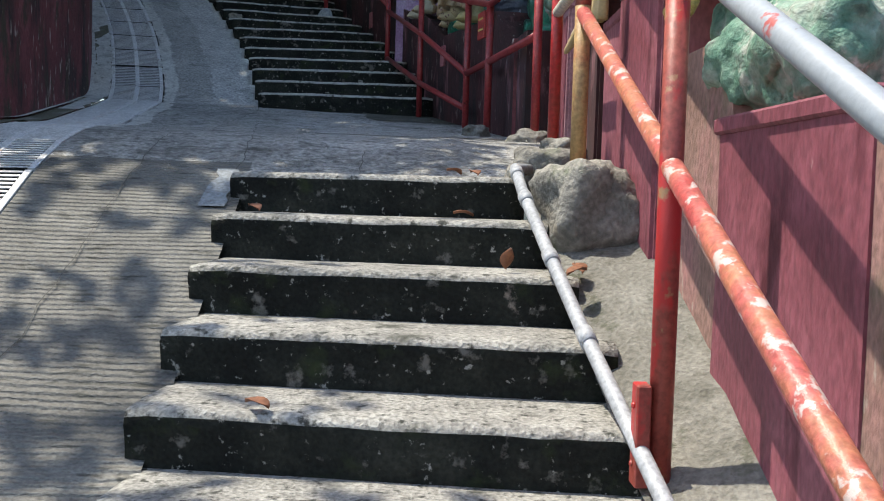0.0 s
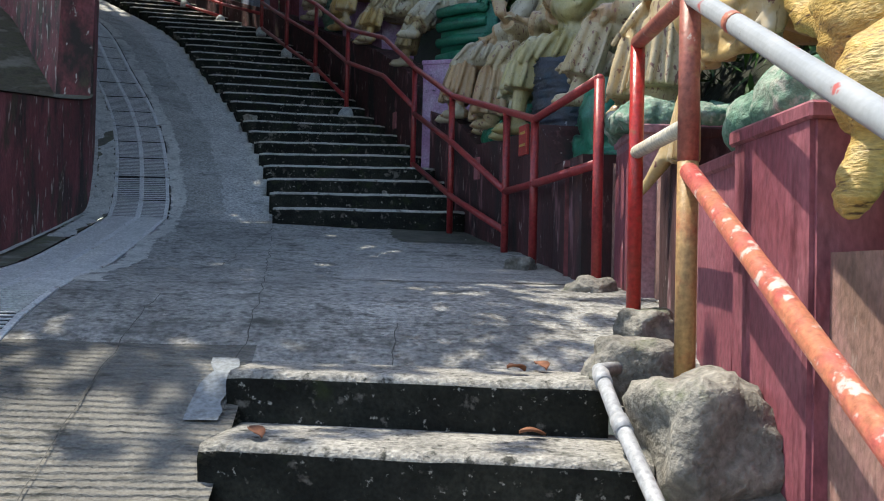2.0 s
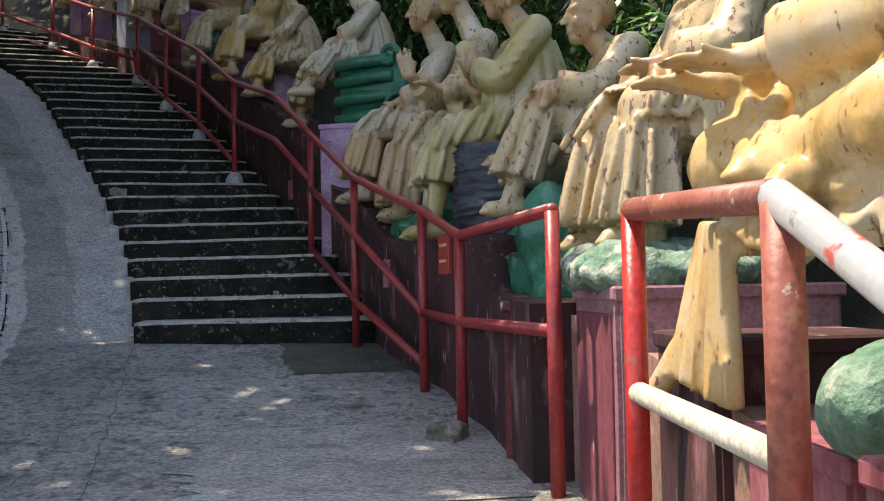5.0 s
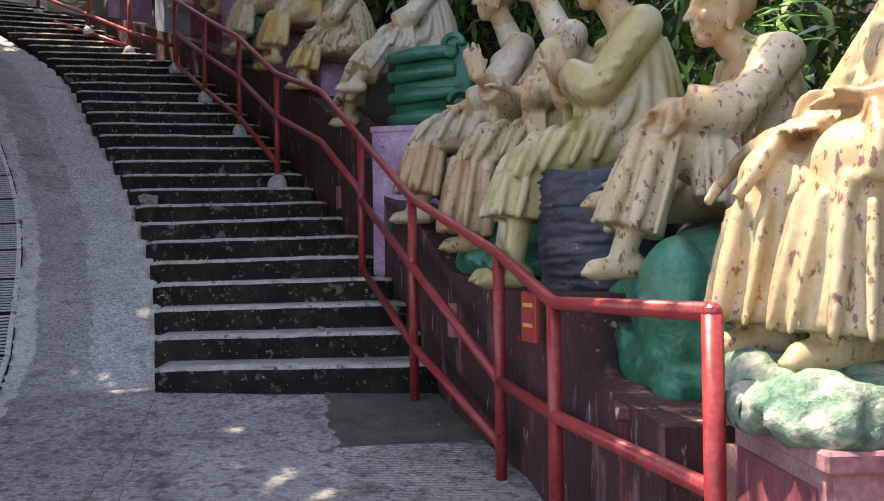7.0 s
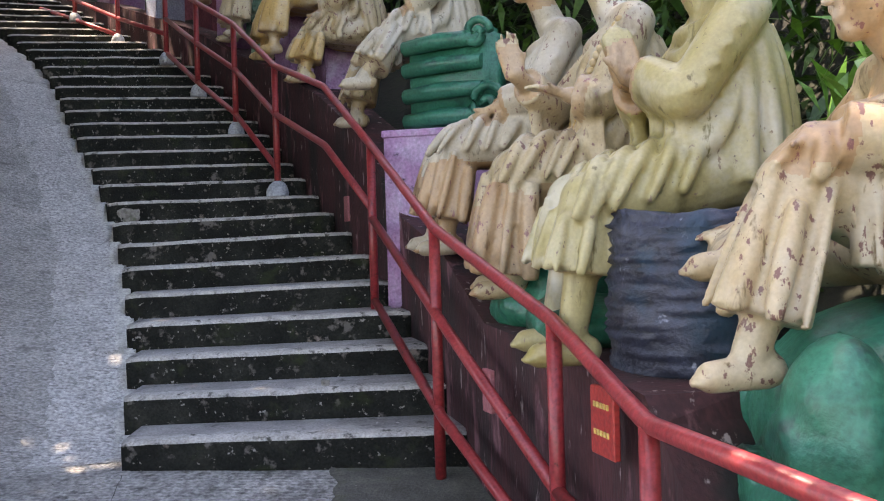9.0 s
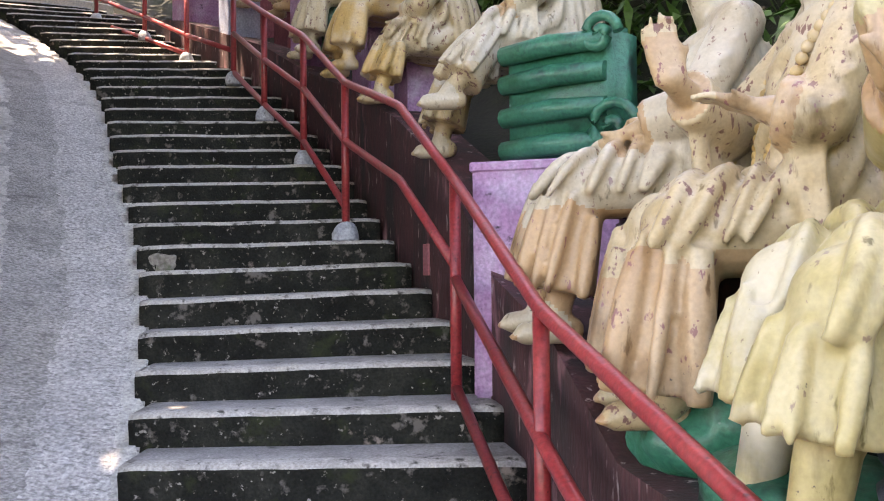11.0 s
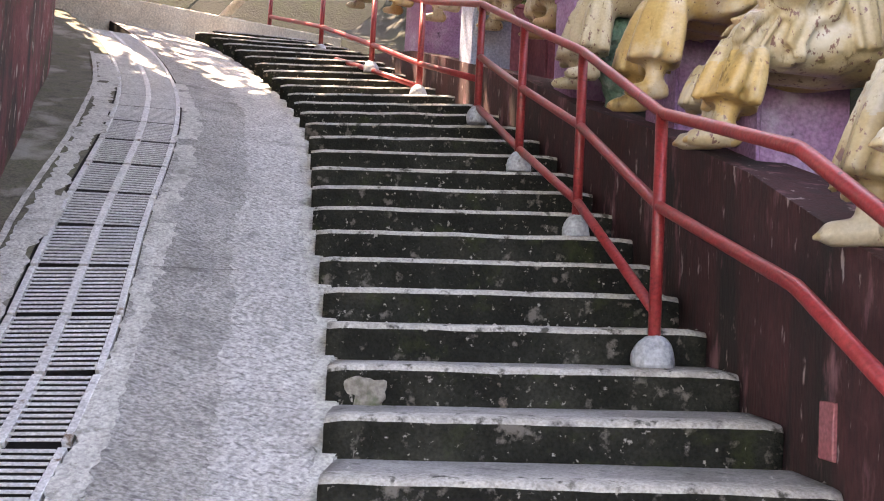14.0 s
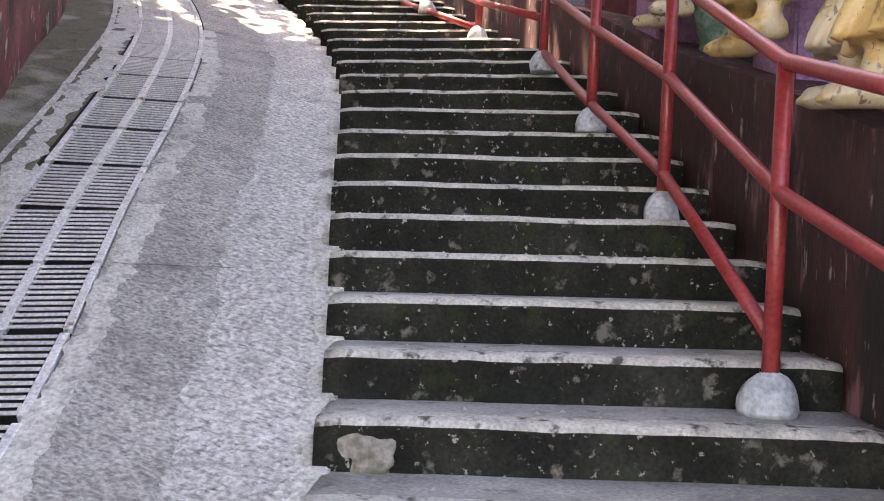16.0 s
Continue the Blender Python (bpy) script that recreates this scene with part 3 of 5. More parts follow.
# the head of the climb: cream kerb, leaning poles, and a dark slope that closes the view
k0, k1 = on_ramp(24.6, 2.4), on_ramp(24.2, -2.2)
d = (k1 - k0).normalized()
b = bmesh.new()
box(b, (0, -.15, -.3), ((k1 - k0).length, .25, .22), .02)
ob = mesh_ob("top_kerb", b, CREAMPAINT)
ob.matrix_world = pose(*k0, 0, 0, math.degrees(math.atan2(d.y, d.x)))
tagged(ob, "cream painted kerb across the head of the ramp", "kerb", kind="structure")
for q in (.35, .62):
    p = k0 + (k1 - k0) * q
    t = thing("leaning_pole", (0, 0, 0), "cream painted pole leaning on the kerb", "pole")
    b = bmesh.new()
    tube(b, [p + Vector((0, 0, .2)), p + Vector((.9, .3, 1.3))], .06, 10)
    part("shaft", b, CREAMPAINT, t)
    b = bmesh.new()
    box(b, tuple(p + Vector((-.10, -.10, .19))), tuple(p + Vector((.10, .10, .30))), .01)
    part("foot_block", b, ROCK, t)
b = bmesh.new()
far = []
for i in range(25):
    x = -22 + i * 1.0
    y = 13.5 + .10 * (i - 8) + (.25 * (i - 12) if i > 12 else -.35 * (12 - i) * .6)
    far.append([b.verts.new((x + .4 * noise.noise(Vector((i, h, 0))), y + h * .5 + .5 * noise.noise(Vector((i * .7, h * .6, 3))), 3.0 + h)) for h in (0, 1.5, 3, 4.5, 6, 9, 13)])
for r0, r1 in zip(far, far[1:]):
    for j in range(6):
        b.faces.new((r0[j], r1[j], r1[j + 1], r0[j + 1])).smooth = True
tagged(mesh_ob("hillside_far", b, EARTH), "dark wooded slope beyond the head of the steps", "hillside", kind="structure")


# ---- handrails ----
def post(parent, x, y, foot, top, mat, r=.03, label="", seg=14):
    bm = bmesh.new()
    tube(bm, [(x, y, foot), (x, y, foot + (top - foot) * .5), (x, y, top)], r, seg)
    return part("post", bm, mat, parent, label)


def rail(parent, pts, mat, r=.027, label="", seg=14):
    """A rail of straight tubes with rounded elbows."""
    bm = bmesh.new()
    P = [Vector(p) for p in pts]
    path = [P[0]]
    for a, c, d in zip(P, P[1:], P[2:]):
        u, v = (c - a).normalized(), (d - c).normalized()
        k = min(.06, (c - a).length * .4, (d - c).length * .4)
        path += [c - u * k, c - u * k * .35 + v * k * .08, c + v * k * .35 - u * k * .08, c + v * k]
    path.append(P[-1])
    tube(bm, path, r, seg)
    for end in (P[0], P[-1]):
        ball(bm, end, (r, r, r))
    return part("rail", bm, mat, parent, label)


def footing(parent, x, y, z, r=.075, h=.09, mat=None, seed=0):
    bm = bmesh.new()
    vs = ball(bm, (x, y, z), (r, r, h), sub=3)
    for v in vs:
        v.co += noise.noise_vector(v.co * 9 + Vector((seed, 0, 0))) * .012
        v.co.z = max(v.co.z, z - .02)
    return part("footing", bm, mat or FOOTING, parent, smooth=True)


FOOTING = material("pale_blue_grey_mortar", [(.30, .33, .36), (.42, .45, .48), (.52, .54, .56)], 7, .85, .5, 50, spots=[((.12, .12, .12), 12, .62, .72)])

# sunlit rail beside the lower steps
low_rail = thing("lower_handrail", (1.9, -5.1, -.6), "peeling red and grey painted pipe handrail beside the lower steps", "handrail")
low_rail.matrix_world = Matrix()
RZ = .455                                   # fall of the rails beside the lower flight, per metre
P1, P0 = (2.385, -5.82), (2.40, -7.36)
post(low_rail, *P0, -1.66, .50 - RZ * 1.54, REDRUST, .033, "rusty red post with bare patches")
post(low_rail, *P1, -.74, -.04, OCHRE, .034, "ochre primed lower post")
post(low_rail, *P1, -.04, .50, RUSTPAINT, .0345, "dull brick red upper post")
post(low_rail, 2.39, -4.93, -.55, .55, BRIGHTRED, .03, "bright red post")
post(low_rail, 2.42, -8.9, -2.4, .50 - RZ * 3.08, BRIGHTRED, .033)
rail(low_rail, [(2.39, -4.93, .56), (2.385, -5.80, .51)], RUSTPAINT, .0305, "dull brick red short top rail")
rail(low_rail, [(2.385, -5.80, .51), (2.44, -10.4, .51 - RZ * 4.6)], GREYPAINT, .031, "chalky grey top rail with red chips")
rail(low_rail, [(2.385, -5.84, -.075), (2.43, -10.4, -.075 - RZ * 4.56)], PEELED, .031, "flaking red and yellow middle rail")
rail(low_rail, [(2.39, -4.95, .10), (2.385, -5.80, .08)], CREAMPAINT, .028, "cream primed short rail")
b = bmesh.new()
box(b, (2.325, -7.40, -1.64), (2.365, -7.33, -1.36), .004)
for zz in (-1.58, -1.42):
    ball(b, (2.322, -7.365, zz), (.006, .010, .010), sub=1)
part("mounting_plate", b, REDRUST, low_rail, "bolted rusty red steel plate")
b = bmesh.new()
tube(b, [(2.389, -6.27, .296), (2.390, -6.31, .278)], .0325, 14)
part("joint_collar", b, PEELED, low_rail, "bright red painted joint ring")

# rail from the landing up the long flight
up_rail = thing("upper_handrail", (0, 0, 0), "oxide red painted pipe handrail following the curving steps", "handrail")
TOPS = [(2.43, -3.67, .665), (2.195, -2.40, .64), (2.06, -1.48, .845), (1.64, -.10, 1.21), (1.235, 1.50, 1.80), (.83, 2.45, 2.35), (.28, 3.60, 2.73),
        (-.30, 4.76, 3.37), (-.84, 5.48, 3.78), (-1.38, 6.28, 4.22), (-2.33, 7.55, 4.72), (-3.2, 8.45, 5.2), (-4.5, 9.9, 5.85), (-6.0, 11.3, 6.5)]
rail(up_rail, TOPS, PAINT)
rail(up_rail, [(2.43, -3.67, .20), (2.195, -2.40, .20), (2.06, -1.48, .225)], PAINT)
rail(up_rail, [(2.06, -1.48, .225), (1.655, -.20, .76), (1.235, 1.50, 1.305)], PAINT)
rail(up_rail, [(2.06, -1.48, -.08), (1.655, -.20, .275), (1.235, 1.50, .76)], PAINT)
rail(up_rail, [(1.235, 1.50, 1.37), (.83, 2.45, 1.90), (.28, 3.60, 2.30), (-.30, 4.76, 2.92), (-.84, 5.48, 3.34), (-1.38, 6.28, 3.80)], PAINT)
rail(up_rail, [(.28, 3.60, 1.82), (-.30, 4.76, 2.47), (-.84, 5.48, 2.92), (-1.38, 6.28, 3.40)], PAINT)
rail(up_rail, [(-1.38, 6.28, 3.62), (-2.33, 7.55, 4.12), (-3.2, 8.45, 4.60), (-4.5, 9.9, 5.3), (-6.0, 11.3, 5.95)], PAINT)
rail(up_rail, [(-2.33, 7.55, 3.90), (-3.2, 8.45, 4.33), (-4.5, 9.9, 4.95), (-6.0, 11.3, 5.6)], PAINT)
FEET = [-.50, -.36, -.28, -.06, .50, None, 1.53, 2.21, 2.72, 3.23, 3.74, 4.25, 4.9, 5.6]
for (x, y, z), f in zip(TOPS, FEET):
    if f is None:
        continue
    f += .06 if f > 1 else 0
    post(up_rail, x, y, f, z - .005, PAINT, .029)
    if f > 1:
        footing(up_rail, x, y, f, .10 if x > 0 else .085, .13, None, x)
    elif f > .4:
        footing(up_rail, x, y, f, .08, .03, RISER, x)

# ---- grey plastic pipe lying beside the lower steps ----
pipe = thing("plastic_pipe", (0, 0, 0), "grey plastic water pipe lying down the edge of the steps", "pipe")
PP = [(2.20, -5.63, -.78), (2.13, -5.70, -.78), (2.14, -5.95, -.88), (2.19, -6.4, -1.09), (2.25, -6.85, -1.31), (2.33, -7.3, -1.55), (2.42, -7.9, -1.84), (2.50, -9.2, -2.42), (2.55, -10.8, -3.1)]
b = bmesh.new()
tube(b, [Vector(p) + Vector((0, 0, .05)) for p in PP], .024, 14)
part("tube", b, PIPE, pipe)
for i, p in enumerate((1, 2, 3, 4, 6)):
    a, c = Vector(PP[p]) + Vector((0, 0, .05)), Vector(PP[p + 1]) + Vector((0, 0, .05))
    b = bmesh.new()
    tube(b, [a + (c - a) * .1, a + (c - a) * .1 + (c - a).normalized() * .07], .029, 14)
    part("sleeve", b, PIPE, pipe)


# ---- rocks ----
def rock(name, place, size, seed, mat, label, turn=0):
    bm = bmesh.new()
    for v in ball(bm, (0, 0, 0), (1, 1, 1), sub=4):
        d = v.co.copy()
        k = 1 + .30 * noise.noise(d * 1.3 + Vector((seed, 0, 0))) + .12 * noise.noise(d * 3.7 + Vector((0, seed, 0))) + .05 * noise.noise(d * 9)
        d = Vector([max(-.78, min(.78, c)) for c in d]) * k
        v.co = Vector((d.x * size[0], d.y * size[1], d.z * size[2]))
    ob = mesh_ob(name, bm, mat, smooth=True)
    ob.matrix_world = pose(*place, 0, 0, turn)
    return tagged(ob, label, "rock")


rock("boulder", (2.40, -6.02, -.90), (.22, .24, .24), 3, ROCK, "rough grey boulder built in beside the steps", 10)
rock("boulder", (2.26, -5.55, -.74), (.17, .12, .13), 8, ROCK, "small rough stone at the top of the steps")
rock("boulder", (2.43, -4.97, -.62), (.13, .14, .09), 5, ROCK, "rough stone at the foot of the red post", 30)
rock("boulder", (2.40, -3.75, -.52), (.19, .15, .12), 12, ROCK, "dark stone at the foot of a rail post", 50)
rock("boulder", (2.11, -2.45, -.36), (.11, .11, .08), 17, ROCK, "dark stone at the foot of a rail post", 70)
rock("set_stone", (-.84, 2.925, 1.42), (.11, .05, .095), 31, ROCK, "grey stone mortared into the end of a step", 16)
rock("pebble", (1.0, .52, .36), (.03, .028, .022), 21, ROCK, "small grey pebble on a step")


# ---- plinths ----
def plinth(x0, x1, y0, y1, z0, z1, mat, label, turn=0.0, panel=None, bevel=.015, name="plinth"):
    """A painted plinth with a slightly proud rim and recessed front panel; x0 is the side towards the stairs."""
    c = Vector(((x0 + x1) / 2, (y0 + y1) / 2, z0))
    w, d, h = (x1 - x0) / 2, (y1 - y0) / 2, z1 - z0
    t = thing(name, pose(*c, 0, 0, turn), label, "plinth")
    bm = bmesh.new()
    box(bm, (-w, -d, 0), (w, d, h), bevel, seg=2)
    bmesh.ops.subdivide_edges(bm, edges=bm.edges, cuts=2, use_grid_fill=True)
    wobble(bm, .006, 5, x0)
    part("block", bm, mat, t)
    bm = bmesh.new()
    box(bm, (-w - .012, -d - .012, h - .045), (w + .012, d + .012, h + .006), .008)
    wobble(bm, .004, 8, y0)
    part("rim", bm, mat, t)
    if panel:
        bm = bmesh.new()
        box(bm, (-w - .010, -d + .06, .08), (-w + .01, d - .06, h - .09), .004)
        part("panel", bm, panel, t)
    return t


plinth(2.57, 3.3, -6.33, -5.72, -1.2, .065, PINK, "faded crimson plinth with rail shadows across it", 3)
plinth(2.66, 3.4, -7.9, -6.98, -2.1, -.61, PINK, "crimson and pink plinth beside the lower steps", 4)
plinth(2.74, 3.5, -9.6, -8.0, -2.9, -.85, PINK, "crimson plinth beside the foot of the steps", 4)
plinth(2.62, 3.3, -5.55, -5.05, -.9, .03, PINK, "pale pink weathered plinth beside the landing")
plinth(2.58, 3.4, -4.02, -3.36, -.9, .36, PINKISH, "pinkish mauve plinth under green rockwork", panel=PINK)
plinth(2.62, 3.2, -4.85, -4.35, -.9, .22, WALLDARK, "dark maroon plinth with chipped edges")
plinth(2.40, 3.15, -2.95, -2.26, -.9, .30, WALLRED, "dark red plinth with crumbling edges", -10)
plinth(1.378, 2.378, 1.42, 2.02, .7, 1.89, PURPLE, "lilac plinth with flaking purple paint", -14)
plinth(.60, 1.06, 4.02, 4.46, 1.9, 3.24, PURPLE, "lilac and pink plinth with flaking paint", 22)
plinth(.08, .60, 5.1, 5.55, 2.3, 3.62, PURPLE, "purple plinth with flaking paint", 30)
plinth(-.65, -.1, 6.8, 7.25, 3.0, 4.55, PURPLE, "purple plinth with dark stains", 34)
plinth(-.74, -.30, 6.12, 6.48, 2.7, 4.25, PURPLE, "lilac plinth with dark stained foot", 34)
plinth(-2.02, -1.62, 7.78, 8.12, 3.3, 4.98, BLUEGREY, "pale blue-grey painted plinth", 38)
plinth(-1.3, -.75, 7.6, 8.05, 3.3, 4.75, PINK, "faded pink painted plinth", 36)
plinth(-2.2, -1.65, 8.6, 9.05, 3.7, 5.05, PINK, "faded pink painted plinth", 40)
plinth(-3.2, -2.65, 9.4, 9.85, 4.0, 5.5, PURPLE, "purple plinth with dark stains", 42)


# ---- statues ----
def solid(bm, mats, voxel, soften=1):
    """Fuses the overlapping pieces of bm into one cast skin."""
    tmp = mesh_ob("tmp", bm, mats)
    mod = tmp.modifiers.new("blend", "REMESH")
    mod.mode, mod.voxel_size = "VOXEL", voxel
    sm = tmp.modifiers.new("soft", "SMOOTH")
    sm.factor, sm.iterations = .35, soften
    me = bpy.data.meshes.new_from_object(tmp.evaluated_get(bpy.context.evaluated_depsgraph_get()))
    old = tmp.data
    bpy.data.objects.remove(tmp)
    bpy.data.meshes.remove(old)
    me.polygons.foreach_set("use_smooth", [True] * len(me.polygons))
    me.materials.clear()
    for m in mats:
        me.materials.append(m)
    return me


def trunk(bm, a, c, fore, ra, rc, belly=0.0, seg=28, rows=10):
    """A body of oval rings from a to c; ra and rc are (half width, half depth). Returns its surface as a function of angle (0 ahead) and height."""
    a, c = Vector(a), Vector(c)
    axis = (c - a).normalized()
    side = axis.cross(fore).normalized()
    ahead = side.cross(axis).normalized()

    def at(ang, u, out=0.0):
        w = ra[0] + (rc[0] - ra[0]) * u + out
        d = ra[1] + (rc[1] - ra[1]) * u + belly * math.sin(math.pi * min(1, max(0, u))) + out
        return a + (c - a) * u + ahead * d * math.cos(ang) + side * w * math.sin(ang)
    rings = [[bm.verts.new(at(2 * math.pi * i / seg, j / rows)) for i in range(seg)] for j in range(rows + 1)]
    for r0, r1 in zip(rings, rings[1:]):
        for i in range(seg):
            bm.faces.new((r0[i], r0[(i + 1) % seg], r1[(i + 1) % seg], r1[i]))
    bm.faces.new(rings[0][::-1]), bm.faces.new(rings[-1])
    return at


def fold(bm, pts, r, taper=.35):
    """A ridge of cloth along pts, thinner at its ends."""
    n = len(pts)
    r *= 1.3
    tube(bm, pts, [r * (taper + (1 - taper) * math.sin(math.pi * (i + .5) / n) ** .6) for i in range(n)], 7)


def sag(a, c, drop, n=9, out=None):
    a, c = Vector(a), Vector(c)
    return [a + (c - a) * i / n + (Vector((0, 0, -drop)) + (out or Vector())) * (4 * (i / n) * (1 - i / n)) for i in range(n + 1)]


def curtain(bm, top, low, waves, amp, thick, fore, seed=0):
    """A hanging cloth between two lines of points, its folds deepening towards the hem."""
    n, rows = waves * 8, 8
    top, low = [Vector(p) for p in top], [Vector(p) for p in low]

    def along(line, t):
        q = t * (len(line) - 1)
        i = min(int(q), len(line) - 2)
        return line[i] + (line[i + 1] - line[i]) * (q - i)
    front, back = [], []
    for j in range(rows + 1):
        u = j / rows
        f, g = [], []
        for i in range(n + 1):
            t = i / n
            p = along(top, t) + (along(low, t) - along(top, t)) * u
            w = math.sin(t * waves * 2 * math.pi + 1.6 * noise.noise(Vector((t * 4, u, seed)))) * amp * (.35 + .65 * u)
            p = p + fore * w + Vector((0, 0, .4 * w * u))
            f.append(bm.verts.new(p + fore * thick * .5))
            g.append(bm.verts.new(p - fore * thick * .5))
        front.append(f), back.append(g)
    for a, flip in ((front, 0), (back, 1)):
        for r0, r1 in zip(a, a[1:]):
            for i in range(n):
                q = (r0[i], r0[i + 1], r1[i + 1], r1[i])
                bm.faces.new(q[::-1] if flip else q)
    for i in range(n):
        bm.faces.new((front[0][i], back[0][i], back[0][i + 1], front[0][i + 1]))
        bm.faces.new((front[-1][i + 1], back[-1][i + 1], back[-1][i], front[-1][i]))
    for j in range(rows):
        bm.faces.new((front[j][0], front[j + 1][0], back[j + 1][0], back[j][0]))
        bm.faces.new((front[j + 1][-1], front[j][-1], back[j][-1], back[j + 1][-1]))


def hand(bm, wrist, d, up, k, spread=.5):
    """A palm with four fingers and a thumb, pointing along d."""
    d, up = Vector(d).normalized(), Vector(up)
    side = d.cross(up).normalized()
    up = side.cross(d)
    w = Vector(wrist)
    for s in (-.024, 0, .024):
        limb(bm, w + side * s * k, w + d * .075 * k + side * s * 1.25 * k, .021 * k, .019 * k, 8)
    for i, s in enumerate((-.036, -.012, .012, .036)):
        b0 = w + d * .08 * k + side * s * k
        ln = (.066, .08, .076, .058)[i] * k
        b1 = b0 + (d + side * s * 4 * spread).normalized() * ln * .6
        limb(bm, b0, b1, .0125 * k, .011 * k, 7)
        limb(bm, b1, b1 + (d - up * .35 + side * s * 3 * spread).normalized() * ln * .5, .011 * k, .009 * k, 7)
    limb(bm, w + d * .02 * k - side * .03 * k, w + d * .075 * k - side * .062 * k + up * .015 * k, .014 * k, .010 * k, 7)


def face(bm, c, fore, k):
    """A shaven head: skull, brow, cheeks, nose, lips, chin and long ears, looking along fore."""
    z = Vector((0, 0, 1))
    f = Vector((fore.x, fore.y, 0)).normalized()
    turn = Matrix((f.cross(z), f, z)).transposed()

    def lump(p, r, sub=3):
        ball(bm, Vector(c) + turn @ (Vector(p) * k), [q * k for q in r], turn, sub)
    lump((0, -.015, .04), (.098, .122, .108), 4)
    lump((0, .03, -.045), (.082, .085, .088))
    lump((0, .07, -.108), (.042, .042, .034))
    lump((0, .092, .035), (.072, .030, .020))
    for s in (-1, 1):
        lump((s * .045, .078, -.035), (.032, .034, .036))
        lump((s * .036, .098, .012), (.022, .014, .013))
        lump((s * .098, -.005, -.02), (.014, .030, .048))
        lump((s * .098, .005, -.075), (.012, .018, .030))
    limb(bm, Vector(c) + turn @ (Vector((0, .112, .022)) * k), Vector(c) + turn @ (Vector((0, .140, -.030)) * k), .012 * k, .018 * k, 9)
    lump((0, .112, -.066), (.032, .014, .008), 2)
    lump((0, .110, -.082), (.027, .014, .009), 2)


def figure(label, paints, seat, head, shoulders, elbows, palms, knees, feet, k=1.2, seed=0, bare=False, sleeve=.30, palm_dir=None, cloth=True, girth=1.0,
           voxel=.0135, extra=None, hem_up=.13, name="arhat_statue"):
    """A seated robed figure as one plain mesh; joints in the place's own metres, the one nearer the foot of the steps first in each pair."""
    rnd = random.Random(seed)
    V = Vector
    seat, head = V(seat), V(head)
    shoulders, elbows, palms, knees, feet = ([V(p) for p in g] for g in (shoulders, elbows, palms, knees, feet))
    bm = bmesh.new()
    sm, km = (shoulders[0] + shoulders[1]) / 2, (knees[0] + knees[1]) / 2
    side = (shoulders[0] - shoulders[1])
    side.z = 0
    side.normalize()
    fore = V((side.y, -side.x, 0))
    if fore.dot(km - seat) < 0:
        fore = -fore
    half = (shoulders[0] - shoulders[1]).length / 2
    # body of the robe and its folds
    body = trunk(bm, seat + V((0, 0, -.02)), sm + V((0, 0, .01)), fore, (.235 * k * girth, .185 * k * girth), (half * .86, .105 * k), .03 * k)
    s = 1 if (body(math.pi / 2, .5) - body(0, .5)).dot(side) > 0 else -1
    ball(bm, seat + V((0, 0, .02)), (.25 * k * girth, .25 * k * girth, .13 * k))
    for q in shoulders:
        limb(bm, sm + V((0, 0, .02 * k)), q, .10 * k, .085 * k)
    limb(bm, sm, head + V((0, 0, -.09 * k)) - fore * .01, .085 * k, .062 * k)
    face(bm, head, fore, k)
    if not bare:
        for i in range(6):
            d, w = .10 + .125 * i, radians(66 - 3 * i)
            j = rnd.uniform(-.25, .25)
            fold(bm, [body(w * t + j * (1 - t * t) * .4, 1.0 - d * max(0.0, math.cos(t * 1.45 - j)) ** 1.3 * 1.05 - .02 * i, .014 * k) for t in np.linspace(-1, 1, 13)], (.024 + .004 * (i % 2)) * k)
        for t0, t1 in ((-.75, .95), (-.6, 1.15)):
            fold(bm, [body(s * (t0 + (t1 - t0) * u), 1.0 - .8 * u, .012 * k) for u in np.linspace(0, 1, 12)], .026 * k, .6)
    for i in range(9):
        a = s * (1.1 + .24 * i + rnd.uniform(-.06, .06))
        sway = rnd.uniform(-.15, .15)
        fold(bm, [body(a + sway * u, .92 - .95 * u, .012 * k) for u in np.linspace(0, 1, 9)], rnd.uniform(.015, .027) * k)
    if bare:          # open robe: chest, belly line and a hem over the near shoulder
        for q in (-1, 1):
            ball(bm, body(q * .42, .72), (.085 * k, .085 * k, .06 * k), sub=3)
        fold(bm, [body(s * (1.0 - .9 * u), 1.0 - .95 * u, .012 * k) for u in np.linspace(0, 1, 10)], .034 * k, .7)
        fold(bm, [body(s * (1.3 - .9 * u), 1.0 - .9 * u, .010 * k) for u in np.linspace(0, 1, 10)], .028 * k, .7)
        for i in range(3):
            fold(bm, [body(t, .10 + .05 * i + .03 * math.cos(3 * t), .012 * k) for t in np.linspace(-1.3, 1.3, 12)], .024 * k, .6)
    hip0 = seat + side * .12 * k + V((0, 0, .04)) + fore * .05
    for i in range(7):
        a0 = body(s * (1.45 - .14 * i), .58 - .05 * i + rnd.uniform(-.04, .04), .016 * k)
        c0 = hip0 + (knees[0] - hip0) * (.22 + .12 * i) + side * (.115 - .012 * i) * k + V((0, 0, rnd.uniform(.02, .07))) * k
        fold(bm, sag(a0, c0, .045 * k, 9, side * .03 * k), rnd.choice((.016, .021, .027)) * k, .5)
